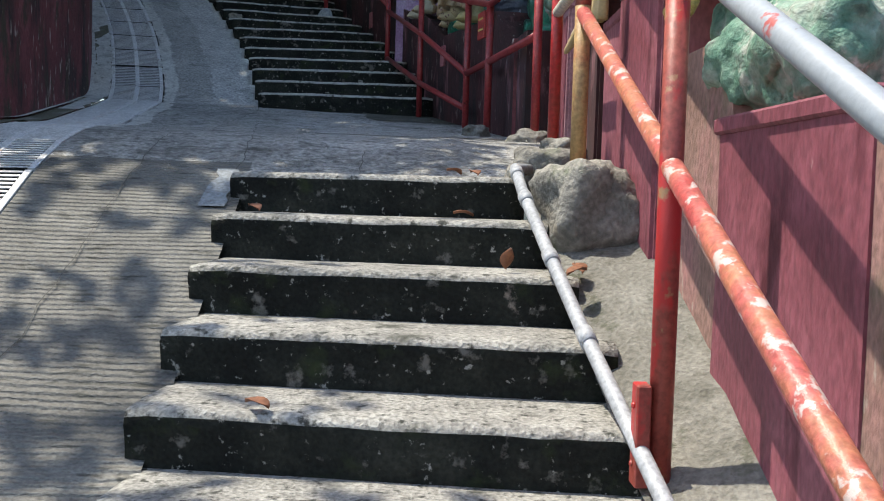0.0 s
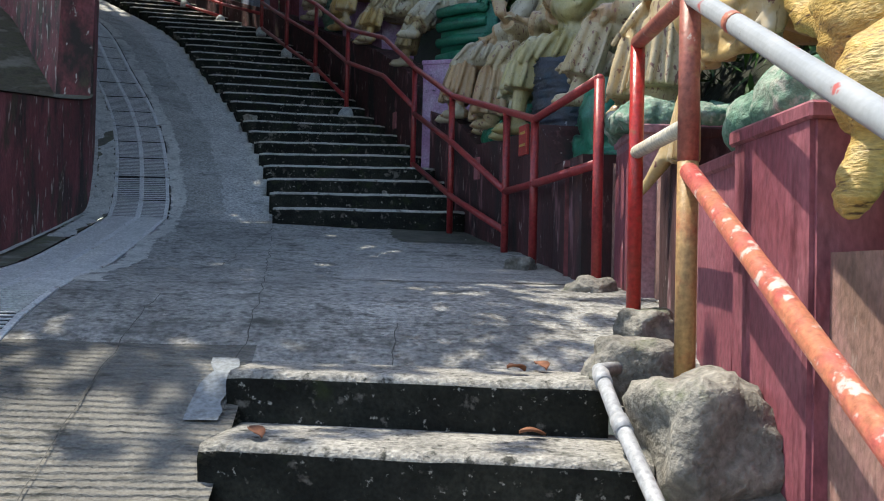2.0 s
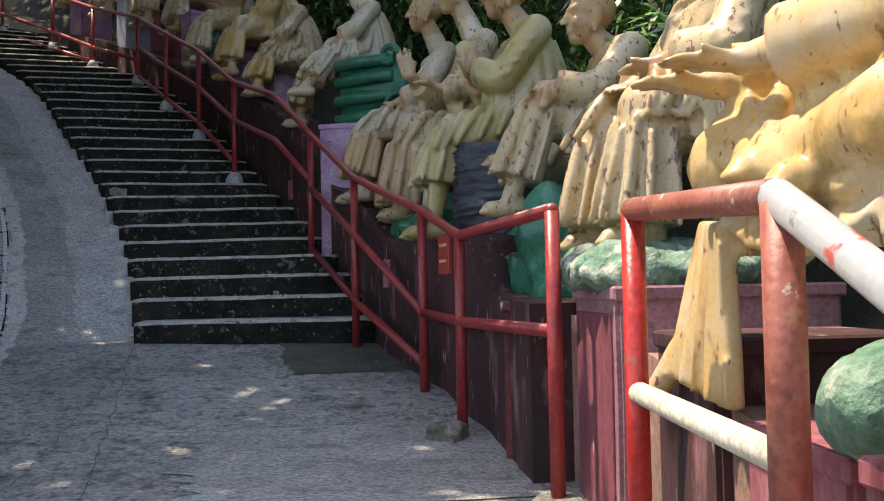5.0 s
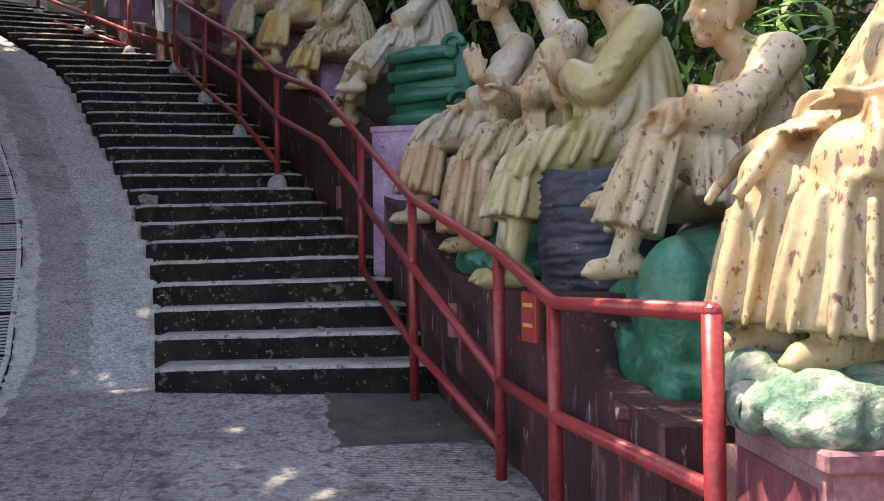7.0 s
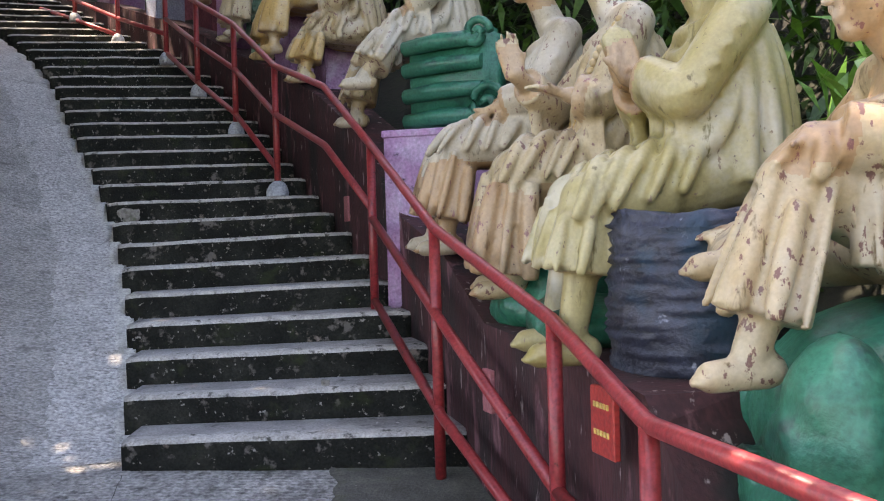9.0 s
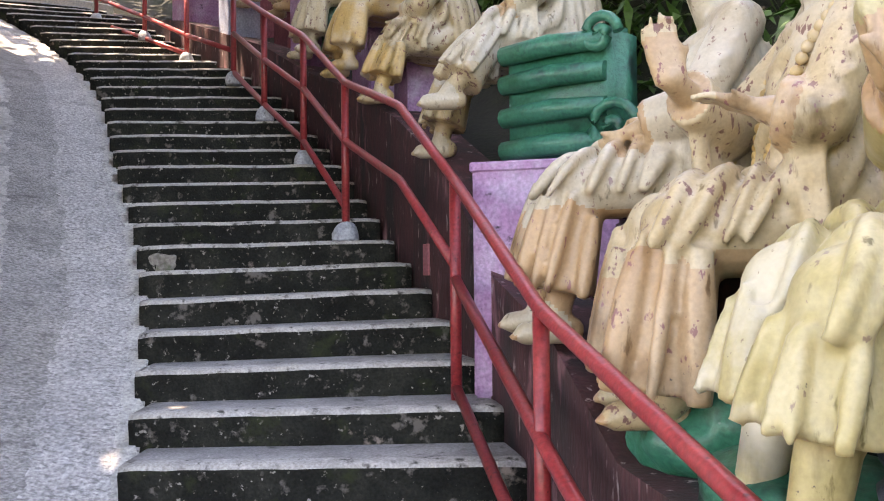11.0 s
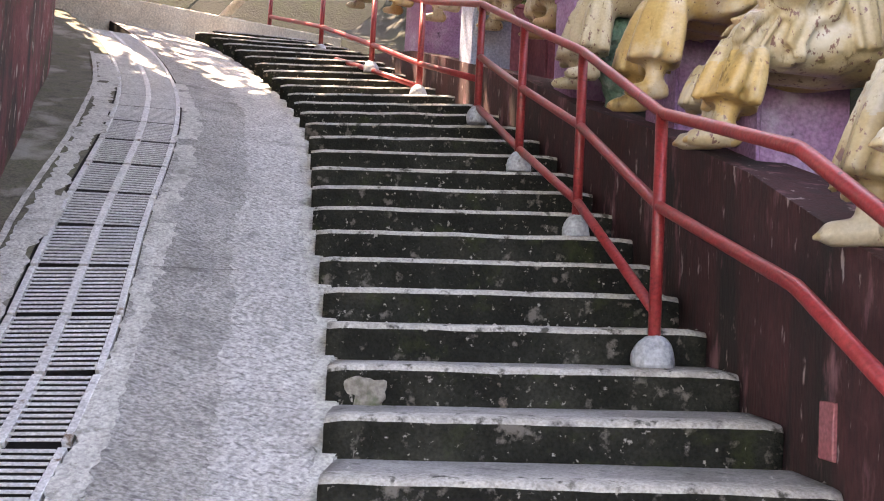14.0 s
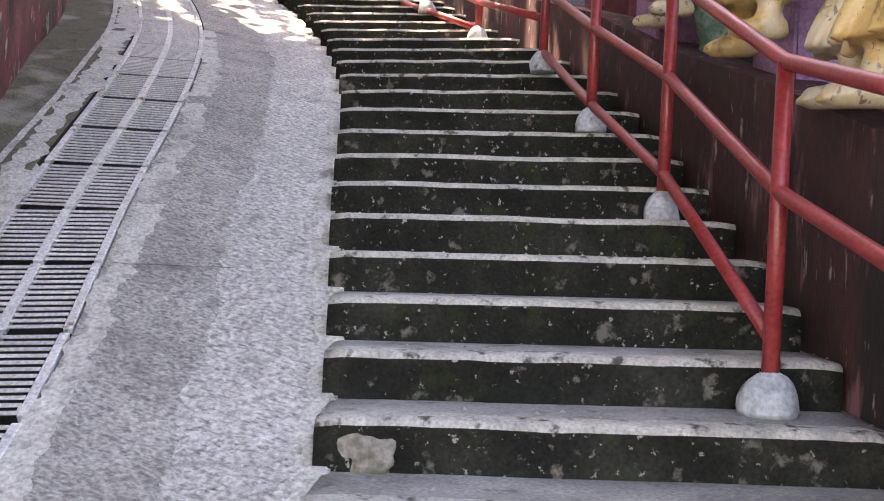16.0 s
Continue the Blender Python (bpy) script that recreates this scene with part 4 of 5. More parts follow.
    for i in (0, 1):
        kn, ft, pa, el, sh = knees[i], feet[i], palms[i], elbows[i], shoulders[i]
        hip = seat + side * (.12 * k if i == 0 else -.12 * k) + V((0, 0, .04)) + fore * .05
        limb(bm, hip, kn + V((0, 0, -.02)), .135 * k * girth, .098 * k * girth, 18)
        # creases over the thigh
        for c in range(5):
            u = .15 + .19 * c
            p = hip + (kn - hip) * u
            r = (.135 - .037 * u) * k * girth + .012
            lean = rnd.uniform(.03, .10) * k
            fold(bm, [p + V((0, 0, 1)) * r * math.cos(t) + side * r * math.sin(t) + (kn - hip).normalized() * lean * abs(t) for t in np.linspace(-1.9, 1.9, 11)], rnd.uniform(.014, .026) * k)
        drop = kn.z - ft.z
        shin = (ft - kn)
        if drop > .25 * k:
            hem = kn + shin * (1 - hem_up * k / shin.length)
            leg = trunk(bm, hem, kn + V((0, 0, .02)), fore, (.118 * k * girth, .112 * k * girth), (.088 * k * girth, .088 * k * girth), 0, 24, 8)
            ball(bm, kn, (.095 * k * girth,) * 3, sub=3)
            for c in range(8):
                a = -1.9 + 3.8 * c / 7 + rnd.uniform(-.28, .28)
                top = rnd.uniform(.72, 1.02)
                sway = rnd.uniform(-.25, .25)
                fold(bm, [leg(a + sway * (1 - u), top * u - .03, .010 * k + .020 * k * (1 - u)) for u in np.linspace(0, 1, 9)], rnd.choice((.012, .016, .024, .034)) * k, .55)
        else:
            limb(bm, kn, kn + shin * .88, .09 * k * girth, .07 * k, 16)
            for c in range(4):
                p = kn + shin * (.15 + .2 * c)
                fold(bm, [p + V((0, 0, 1)) * .082 * k * math.cos(t) + side * .082 * k * math.sin(t) + fore * .02 * t for t in np.linspace(-1.6, 1.6, 9)], .015 * k)
        limb(bm, kn + shin * .45, ft + V((0, 0, .03 * k)), .056 * k, .046 * k)
        toe = (fore + side * .1 * (1 if i == 0 else -1)).normalized()
        limb(bm, ft - toe * .05 * k, ft + toe * .10 * k + V((0, 0, -.012 * k)), .048 * k, .040 * k, 14)
        for c in (-.026, -.009, .008, .024):
            limb(bm, ft + toe * .11 * k + side * c * k + V((0, 0, -.018 * k)), ft + toe * (.155 - abs(c)) * k + side * c * 1.1 * k + V((0, 0, -.024 * k)), .014 * k, .012 * k, 8)
        # arm, cuff and hanging sleeve
        arm = .062 if bare and i == 1 else .082
        limb(bm, sh, el, arm * k, arm * .9 * k, 16)
        limb(bm, el, pa, .060 * k, .034 * k, 14)
        if not (bare and i == 1):
            for c in range(4):
                p = sh + (el - sh) * (.2 + .22 * c)
                fold(bm, [p + fore * .084 * k * math.cos(t) + side * (.084 * k * math.sin(t)) * (1 if i == 0 else -1) + V((0, 0, -.05 * k * math.cos(t * .8))) for t in np.linspace(-1.5, 1.7, 10)], .014 * k)
            cuff = el + (pa - el) * .72
            trunk(bm, el, cuff, V((0, 0, 1)) + fore * .3, (.082 * k, .082 * k), (.07 * k, .09 * k), 0, 18, 4)
            low0, low1 = el + V((0, 0, -sleeve * k)) - fore * .02, cuff + V((0, 0, -sleeve * k * .9)) - fore * .03
            curtain(bm, [el + V((0, 0, -.02)), cuff], [low0, low1], 3, .020 * k, .045 * k, side if abs((pa - el).normalized().dot(side)) < .6 else fore, seed + i)
        d = palm_dir[i] if palm_dir else (pa - el)
        hand(bm, pa, d, side * (1 if i == 0 else -1) if abs(V(d).normalized().z) > .6 else V((0, 0, 1)), k * 1.05)
    if cloth:        # cloth sagging between the knees
        both = all(knees[i].z - feet[i].z > .25 * k for i in (0, 1))
        limb(bm, seat + fore * .10, km - fore * .04 + V((0, 0, -.03)), .12 * k, .075 * k)
        low = max(feet[0].z, feet[1].z) + hem_up * k if both else km.z - .22 * k
        a, c = knees[0] - fore * .02, knees[1] - fore * .02
        curtain(bm, [a, c], [V((a.x, a.y, low)) + fore * .02, V((c.x, c.y, low)) + fore * .02], 4, .022 * k, .06 * k, fore, seed + 7)
        for j in range(5):
            dz = V((0, 0, -.05 - .085 * j)) * k
            if km.z + dz.z - .08 * k > low:
                fold(bm, sag(a + dz + fore * .045 * k, c + dz + fore * .045 * k, (.09 - .006 * j) * k), .018 * k)
    if extra:
        extra(bm)
    mats = list(paints)
    me = solid(bm, mats, voxel * k / 1.2)
    n = len(me.polygons)
    cz = np.empty(n * 3)
    me.polygons.foreach_get("center", cz)
    cz = cz.reshape(-1, 3)
    idx = np.zeros(n, int)
    if len(mats) > 2:
        idx[cz[:, 2] < min(q.z for q in knees) - .12 * k + .06 * k * np.sin(cz[:, 1] * 11 + seed) + .02 * np.sin(cz[:, 1] * 47)] = 2
    idx[np.linalg.norm(cz - np.array(head), axis=1) < .19 * k] = 1
    if bare:
        rel = (cz - np.array(seat)) @ np.array(fore)
        idx[(cz[:, 2] > seat.z + .22 * k) & (rel > .07 * k) & ((cz - np.array(sm)) @ np.array(side) < .11 * k)] = 1
    for i in (0, 1):
        for p, r in ((palms[i], .125), (feet[i], .10)):
            idx[np.linalg.norm(cz - np.array(p) - (np.array(fore) * .05 if r == .10 else 0), axis=1) < r * k] = 1 if r == .125 else 0
    me.polygons.foreach_set("material_index", idx.astype(np.int32))
    ob = new(name, me)
    return tagged(ob, label, "statue", "row of seated statues")


figure("seated robed statue in greenish gold, palms pressed together", [LIME, TAN, LIME], (2.80, -1.18, 1.36), (2.66, -1.15, 2.28),
       ((2.80, -1.42, 1.97), (2.80, -.92, 1.97)), ((2.56, -1.50, 1.64), (2.56, -.80, 1.66)), ((2.42, -1.22, 1.76), (2.42, -1.14, 1.76)),
       ((2.22, -1.42, 1.27), (2.22, -1.00, 1.29)), ((2.13, -1.42, .73), (2.12, -1.02, .74)), seed=2, palm_dir=((-.3, .1, 1), (-.3, -.1, 1)), girth=1.05, hem_up=.24)
figure("seated statue with prayer beads, flaking pink and cream robe", [CREAM, TAN, TAN], (2.62, -.22, 1.46), (2.44, -.15, 2.60),
       ((2.60, -.46, 2.14), (2.60, .04, 2.14)), ((2.42, -.58, 1.76), (2.30, .10, 1.80)), ((2.28, -.50, 1.80), (2.06, -.22, 1.95)),
       ((2.06, -.40, 1.46), (2.06, .00, 1.48)), ((1.98, -.40, .92), (2.00, .00, .93)), seed=7, palm_dir=((-1, .2, .3), (-.25, .05, 1)), girth=1.12, hem_up=.05)
figure("seated old man statue with a white lap cloth", [WHITE, TAN, TAN], (2.34, .50, 1.66), (2.24, .46, 2.62),
       ((2.38, .26, 2.24), (2.38, .72, 2.24)), ((2.20, .16, 1.92), (2.22, .86, 1.92)), ((2.00, .34, 1.86), (1.98, .66, 1.86)),
       ((1.80, .32, 1.66), (1.76, .72, 1.68)), ((1.70, .32, 1.12), (1.64, .72, 1.14)), k=1.12, seed=12)
figure("bare chested seated statue, arm resting on a raised knee", [CREAM, TAN, CREAM], (3.10, -2.10, 1.08), (2.98, -2.08, 1.86),
       ((3.14, -2.34, 1.62), (3.10, -1.86, 1.62)), ((2.90, -2.50, 1.36), (2.92, -1.72, 1.36)), ((2.64, -2.42, 1.40), (2.66, -1.86, 1.16)),
       ((2.64, -2.38, 1.30), (2.62, -1.84, 1.08)), ((2.46, -2.42, .78), (2.52, -2.16, 1.06)), k=1.1, seed=20, bare=True, cloth=False, sleeve=.34,
       palm_dir=((-1, 0, -.7), (-1, -.2, -.1)))
figure("large seated statue in cream robes on green rockwork", [CREAM, TAN, CREAM], (3.16, -3.54, 1.0), (3.04, -3.5, 1.92),
       ((3.18, -3.84, 1.54), (3.18, -3.22, 1.54)), ((3.02, -3.98, 1.22), (3.0, -3.12, 1.24)), ((2.86, -3.74, 1.22), (2.84, -3.34, 1.20)),
       ((2.82, -3.70, 1.04), (2.76, -3.30, 1.03)), ((2.76, -3.70, .56), (2.70, -3.32, .56)), k=1.14, seed=25, girth=1.2, hem_up=.04)


def loop_sleeve(bm):
    """A wide rolled sleeve mouth and the pointed end of a trailing sash."""
    c = Vector((2.86, -5.66, .72))
    tube(bm, [c + Vector((.10 * math.cos(t), .05 * math.cos(t), .125 * math.sin(t))) for t in np.linspace(0, 2 * math.pi, 25)], .036, 10)
    limb(bm, c + Vector((.10, .05, .05)), (2.95, -5.45, .95), .10, .12)
    curtain(bm, [(2.70, -4.62, .55), (2.60, -5.0, .52)], [(2.60, -4.60, .10), (2.60, -5.02, .06)], 4, .02, .05, Vector((-1, 0, 0)), 5)
    limb(bm, (2.62, -4.62, .18), (2.50, -4.50, -.03), .05, .018)


figure("cross-legged seated statue in bright gold paint reaching out an arm", [GOLD, GOLD, GOLD], (3.12, -5.28, .64), (2.96, -5.16, 1.46),
       ((3.08, -5.54, 1.16), (3.06, -5.02, 1.16)), ((2.82, -5.50, .92), (2.84, -4.96, .90)), ((2.62, -5.10, .90), (2.60, -4.92, .88)),
       ((2.76, -5.58, .70), (2.64, -4.98, .68)), ((2.70, -5.16, .64), (2.72, -5.36, .60)), k=1.12, seed=31, extra=loop_sleeve, girth=1.1,
       palm_dir=((-1, .4, .1), (-1, .2, .1)), sleeve=.16)
figure("seated statue in a white robe with crossed legs", [WHITE, TAN, CREAM], (1.84, 2.56, 2.66), (1.60, 2.62, 3.56),
       ((1.82, 2.34, 3.20), (1.74, 2.84, 3.22)), ((1.66, 2.18, 2.96), (1.56, 2.98, 2.96)), ((1.46, 2.28, 2.86), (1.34, 2.74, 2.84)),
       ((1.42, 2.22, 2.72), (1.20, 2.72, 2.66)), ((1.16, 2.02, 2.30), (1.06, 2.60, 2.10)), k=1.14, seed=41)
figure("seated statue in cream robe with an orange gold leg", [CREAM, TAN, GOLD], (1.06, 3.88, 3.02), (.86, 3.92, 3.90),
       ((1.02, 3.66, 3.54), (.94, 4.14, 3.56)), ((.86, 3.54, 3.28), (.76, 4.24, 3.28)), ((.68, 3.7, 3.2), (.62, 4.06, 3.18)),
       ((.66, 3.64, 3.06), (.54, 4.08, 3.04)), ((.54, 3.58, 2.62), (.46, 4.06, 2.70)), k=1.1, seed=45)


def far_figure(x, y, z, a, label, paints, seed):
    """A seated figure farther up the row, in the common pose with hands on its knees."""
    m = pose(x, y, z, 0, 0, a)
    r = random.Random(seed)
    w, g = r.uniform(.12, .19), r.uniform(.0, .14)

    def pair(px, py, pz):
        q = m @ Vector((-px, py, pz)), m @ Vector((px, py, pz))
        return q if q[0].y < q[1].y else q[::-1]
    figure(label, paints, m @ Vector((0, 0, .02)), m @ Vector((0, .10, .92)), pair(.25, .02, .56), pair(.34, .12, .26 + g * .5), pair(w - .04, .42, .12 + g * 1.6),
           pair(w + .03, .50, .04), pair(w + .01, .60, -.50), k=1.1, seed=seed, voxel=.030)


for n, (x, y, z, a, kind) in enumerate([(.62, 4.85, 3.55, 114, 1), (.05, 5.95, 3.95, 118, 0), (-.45, 6.95, 4.62, 122, 2), (-1.1, 7.9, 5.0, 126, 0),
                                        (-1.95, 8.8, 5.4, 130, 3), (-2.85, 9.85, 5.85, 132, 1), (-3.8, 10.9, 6.3, 134, 0)]):
    lab, mats = [("seated statue in cream gold robes", [CREAM, TAN, CREAM]), ("seated statue in aged gold robes", [GOLD, TAN, GOLD]),
                 ("seated statue in tan gold robes", [TAN, TAN, CREAM]), ("seated statue in whitewashed robes", [WHITE, TAN, CREAM])][kind]
    far_figure(x, y, z, a, lab, mats, 50 + 5 * n)


# elephant the gold figure sits beside: cracked hide, curled trunk
def elephant():
    bm = bmesh.new()
    ball(bm, (3.40, -6.35, .10), (.62, .62, .62), sub=4)
    ball(bm, (3.00, -6.20, .42), (.34, .36, .38), sub=4)
    limb(bm, (3.0, -6.55, .05), (2.70, -6.62, .06), .24, .17, 18)
    limb(bm, (2.68, -6.62, .0), (2.58, -6.62, -.22), .07, .05, 14)
    limb(bm, (3.05, -5.98, .1), (2.92, -5.98, -.05), .26, .24, 18)
    loop = [Vector((2.78 + .02 * k / 16, -5.92 - .20 * math.cos(k * .42), .60 + .19 * math.sin(k * .42))) for k in range(15)]
    tube(bm, loop, [.10 - .0035 * k for k in range(15)], 16)
    limb(bm, (2.95, -6.15, .55), loop[0], .20, .10, 16)
    ball(bm, (3.02, -5.72, .5), (.20, .06, .26), sub=3)
    tmp = mesh_ob("tmp", bm, HIDE)
    mod = tmp.modifiers.new("blend", "REMESH")
    mod.mode, mod.voxel_size = "VOXEL", .022
    me = bpy.data.meshes.new_from_object(tmp.evaluated_get(bpy.context.evaluated_depsgraph_get()))
    old = tmp.data
    bpy.data.objects.remove(tmp)
    bpy.data.meshes.remove(old)
    for v in me.vertices:
        p = v.co
        v.co = p + v.normal * (.014 * noise.noise(Vector((p.x * 10, p.y * 10, p.z * 38))) + .01 * noise.noise(p * 20))
    me.polygons.foreach_set("use_smooth", [True] * len(me.polygons))
    me.materials.clear()
    me.materials.append(HIDE)
    return tagged(new("elephant_statue", me), "cracked gold painted elephant statue with a curled trunk", "statue")


HIDE = material("cracked_gold_hide_paint", [(.40, .24, .06), (.52, .34, .10), (.60, .46, .20)], 4, .5, .8, 45, stretch=(1, 1, 3), spots=[((.10, .05, .02), 9, .60, .66, (1, 1, 5))])
elephant()


# ---- seats and rockwork under the figures ----
def rugged(name, bm, mat, label, category, voxel=.025, bump=.03, freq=6.0, seed=0.0, aniso=(1, 1, 1)):
    """Blends the blobs of bm into one rough cast shape."""
    tmp = mesh_ob("tmp", bm, mat)
    mod = tmp.modifiers.new("blend", "REMESH")
    mod.mode, mod.voxel_size = "VOXEL", voxel
    me = bpy.data.meshes.new_from_object(tmp.evaluated_get(bpy.context.evaluated_depsgraph_get()))
    old = tmp.data
    bpy.data.objects.remove(tmp)
    bpy.data.meshes.remove(old)
    for v in me.vertices:
        p = Vector((v.co.x * aniso[0], v.co.y * aniso[1], v.co.z * aniso[2]))
        v.co += v.normal * (bump * noise.noise(p * freq + Vector((seed, 0, 0))) + bump * .5 * noise.noise(p * freq * 2.7))
    me.polygons.foreach_set("use_smooth", [True] * len(me.polygons))
    me.materials.clear()
    me.materials.append(mat)
    return tagged(new(name, me), label, category)


b = bmesh.new()
tube(b, [(2.58, -1.52, .62), (2.58, -1.52, .75), (2.58, -1.52, .95), (2.58, -1.52, 1.16), (2.58, -1.52, 1.22)], [.30, .325, .33, .325, .30], 28)
rugged("ribbed_stump", b, STUMP, "blue-black ribbed stump seat between two statues", "seat", .014, .022, 5, 3, (.9, .9, 15))
b = bmesh.new()
box(b, (1.98, .20, 1.0), (2.75, .95, 1.60), .04, seg=2)
rugged("dark_seat", b, WOODSEAT, "dark maroon carved seat under a statue", "seat", .022, .02, 5, 1, (.7, .7, 5))
b = bmesh.new()
for c, r in (((2.95, -2.25, .62), (.42, .45, .34)), ((2.62, -2.62, .60), (.14, .20, .30)), ((2.75, -1.85, .55), (.25, .3, .25)), ((2.62, -2.40, .40), (.16, .30, .14)), ((2.85, -2.75, .50), (.25, .12, .24))):
    ball(b, c, r, sub=3)
box(b, (2.52, -2.86, .28), (3.3, -1.75, .40), .03)
for c, rr in (((2.50, -2.60, .58), .11), ((2.49, -2.30, .48), .08)):
    tube(b, [Vector(c) + Vector((0, (rr - .006 * k) * math.cos(k * .5), (rr - .006 * k) * math.sin(k * .5))) for k in range(16)], .03, 8)
rugged("scrolled_pedestal", b, GREENSEAT, "green cast cloud seat with scrolls under a statue", "seat", .02, .02, 4, 8)
b = bmesh.new()
for c, r in (((2.9, -3.6, .42), (.42, .45, .12)), ((2.66, -3.40, .44), (.16, .2, .10)), ((2.64, -3.85, .42), (.16, .16, .10))):
    ball(b, c, r, sub=3)
rugged("rockwork_base", b, GREENROCK, "pitted green and white painted rockwork base", "rockwork", .02, .05, 7, 4)
b = bmesh.new()
for c, r in (((3.05, -6.9, -.42), (.42, .5, .26)), ((2.85, -7.2, -.45), (.18, .3, .22)), ((2.95, -6.6, -.25), (.22, .2, .34))):
    ball(b, c, r, sub=3)
rugged("rockwork_base", b, GREENROCK, "pitted green and white painted rockwork", "rockwork", .022, .06, 6, 14)
b = bmesh.new()
for c, r in (((2.95, -5.55, .12), (.36, .3, .16)), ((2.76, -5.85, .16), (.16, .2, .14))):
    ball(b, c, r, sub=3)
rugged("rockwork_base", b, GREENROCK, "green and grey rockwork on a crimson plinth", "rockwork", .022, .05, 6, 19)
b = bmesh.new()
for c, r in (((2.12, -.2, .82), (.20, .32, .16)), ((2.25, -.9, .78), (.25, .3, .12)), ((2.3, -.3, .9), (.25, .3, .25))):
    ball(b, c, r, sub=3)
rugged("cloud_footrest", b, GREENSEAT, "dark green cast footrest under statues", "rockwork", .022, .03, 6, 24)
b = bmesh.new()
for v in ball(b, (2.0, -.42, .98), (.085, .085, .09), sub=3):
    v.co.x -= .02 * max(0, v.co.z - .95)
ob = mesh_ob("small_head_ornament", b, CREAM, smooth=True)
tagged(ob, "small flaking round ornament at a statue's feet", "ornament")

b = bmesh.new()
for c, r in (((-.26, 5.86, 3.84), (.13, .17, .24)), ((-.22, 5.90, 3.48), (.15, .16, .26))):
    ball(b, c, r, sub=3)
rugged("rockwork_base", b, GREENROCK, "dark green rockwork rising from the wall top", "rockwork", .022, .06, 7, 29)

# green scroll-ended throne back beside the white robed figure
throne = thing("scroll_throne", pose(1.88, 1.80, 1.895, 0, 0, -34), "dark green throne arm with carved scroll ends", "throne")
b = bmesh.new()
box(b, (-.42, -.10, 0), (.30, .12, .70), .05, seg=3)
part("panel", b, GREENSEAT, throne, smooth=True)
for zz in (.10, .28, .46, .62):
    b = bmesh.new()
    tube(b, [(-.42, -.10, zz), (-.1, -.135, zz + .01), (.22, -.11, zz)], [.055, .06, .05], 12)
    part("roll", b, GREENSEAT, throne)
for cx, cz, r0 in ((.26, .16, .15), (.20, .64, .11)):
    b = bmesh.new()
    tube(b, [(cx + (r0 - .0065 * k * r0 / .15) * math.cos(k * .45), -.14, cz + (r0 - .0065 * k * r0 / .15) * math.sin(k * .45)) for k in range(22)], .028, 10)
    part("scroll", b, GREENSEAT, throne)

# strings of prayer beads
def beads(pts, n, r, label):
    t = thing("prayer_beads", (0, 0, 0), label, "beads")
    knots = np.linspace(0, 1, len(pts))
    at = spline(np.array(pts, float), knots)
    me = None
    for k in range(n):
        p = at(k / (n - 1))
        if me is None:
            bm = bmesh.new()
            ball(bm, (0, 0, 0), (r, r, r), sub=2)
            o = part("bead", bm, GOLD, t, smooth=True)
            me = o.data
        else:
            o = new("bead", me)
            o.parent = t
        o.location = p


beads([(2.52, -.52, 2.14), (2.42, -.42, 1.98), (2.36, -.30, 1.74), (2.34, -.20, 1.62), (2.36, -.08, 1.74), (2.42, 0.0, 1.98), (2.52, .08, 2.14)], 40, .021,
      "string of gold painted prayer beads round a statue's neck")


# ---- plaques ----
def plaque(place, turn, w, h, mat, label, bars=0):
    t = thing("plaque", pose(*place, 0, 0, turn), label, "plaque")
    b = bmesh.new()
    box(b, (-w / 2, -.012, -h / 2), (w / 2, .012, h / 2), .004)
    part("board", b, mat, t)
    for i in range(bars):
        for j in range(5):
            b = bmesh.new()
            box(b, (-w * .32 + j * w * .14, -.016, h * (.2 - .4 * i)), (-w * .32 + j * w * .14 + w * .08, -.0125, h * (.2 - .4 * i) + h * .08))
            part("lettering", b, YELLOWPAINT, t)


plaque((2.16, -1.93, .56), -75, .17, .22, SIGNRED, "red donor plaque with faint gold lettering on the wall", 2)
plaque((1.86, -.72, .48), -72, .10, .19, SIGNPINK, "small faded pink plaque on the wall")
plaque((.96, 2.75, 1.42), -66, .10, .20, SIGNPINK, "small faded pink plaque on the wall")


# ---- drain grates ----
def grate_panel():
    """A cast grate, 0.5 m of drain: rim, middle bar and two rows of slats."""
    t = thing("drain_grate", Matrix(), "galvanised drain grate with two rows of slats", "drain grate", "drain grates along the ramp")
    w, l = (GR1 - GR0), .498
    b = bmesh.new()
    box(b, (0, 0, -.03), (.035, l, 0), .003)
    part("rim", b, GRATE, t)
    b = bmesh.new()
    box(b, (w - .035, 0, -.03), (w, l, 0), .003)
    part("rim", b, GRATE, t)
    b = bmesh.new()
    box(b, (w / 2 - .022, 0, -.028), (w / 2 + .022, l, 0.001), .003)
    part("middle_bar", b, GRATE, t)
    me = None
    for side in (0, 1):
        for k in range(12):
            if me is None:
                b = bmesh.new()
                box(b, (0, 0, -.007), (w / 2 - .06, .019, -.001), .0015)
                o = part("slat", b, SLAT, t)
                me = o.data
            else:
                o = new("slat", me)
                o.parent = t
            o.location = (.037 if not side else w / 2 + .023, .010 + k * .0415, 0)
    for y in (.06, .43):
        for x in (.017, w - .017):
            b = bmesh.new()
            box(b, (x - .011, y - .011, -.001), (x + .011, y + .011, .003), .002)
            part("bolt_head", b, SLAT, t)
    return t


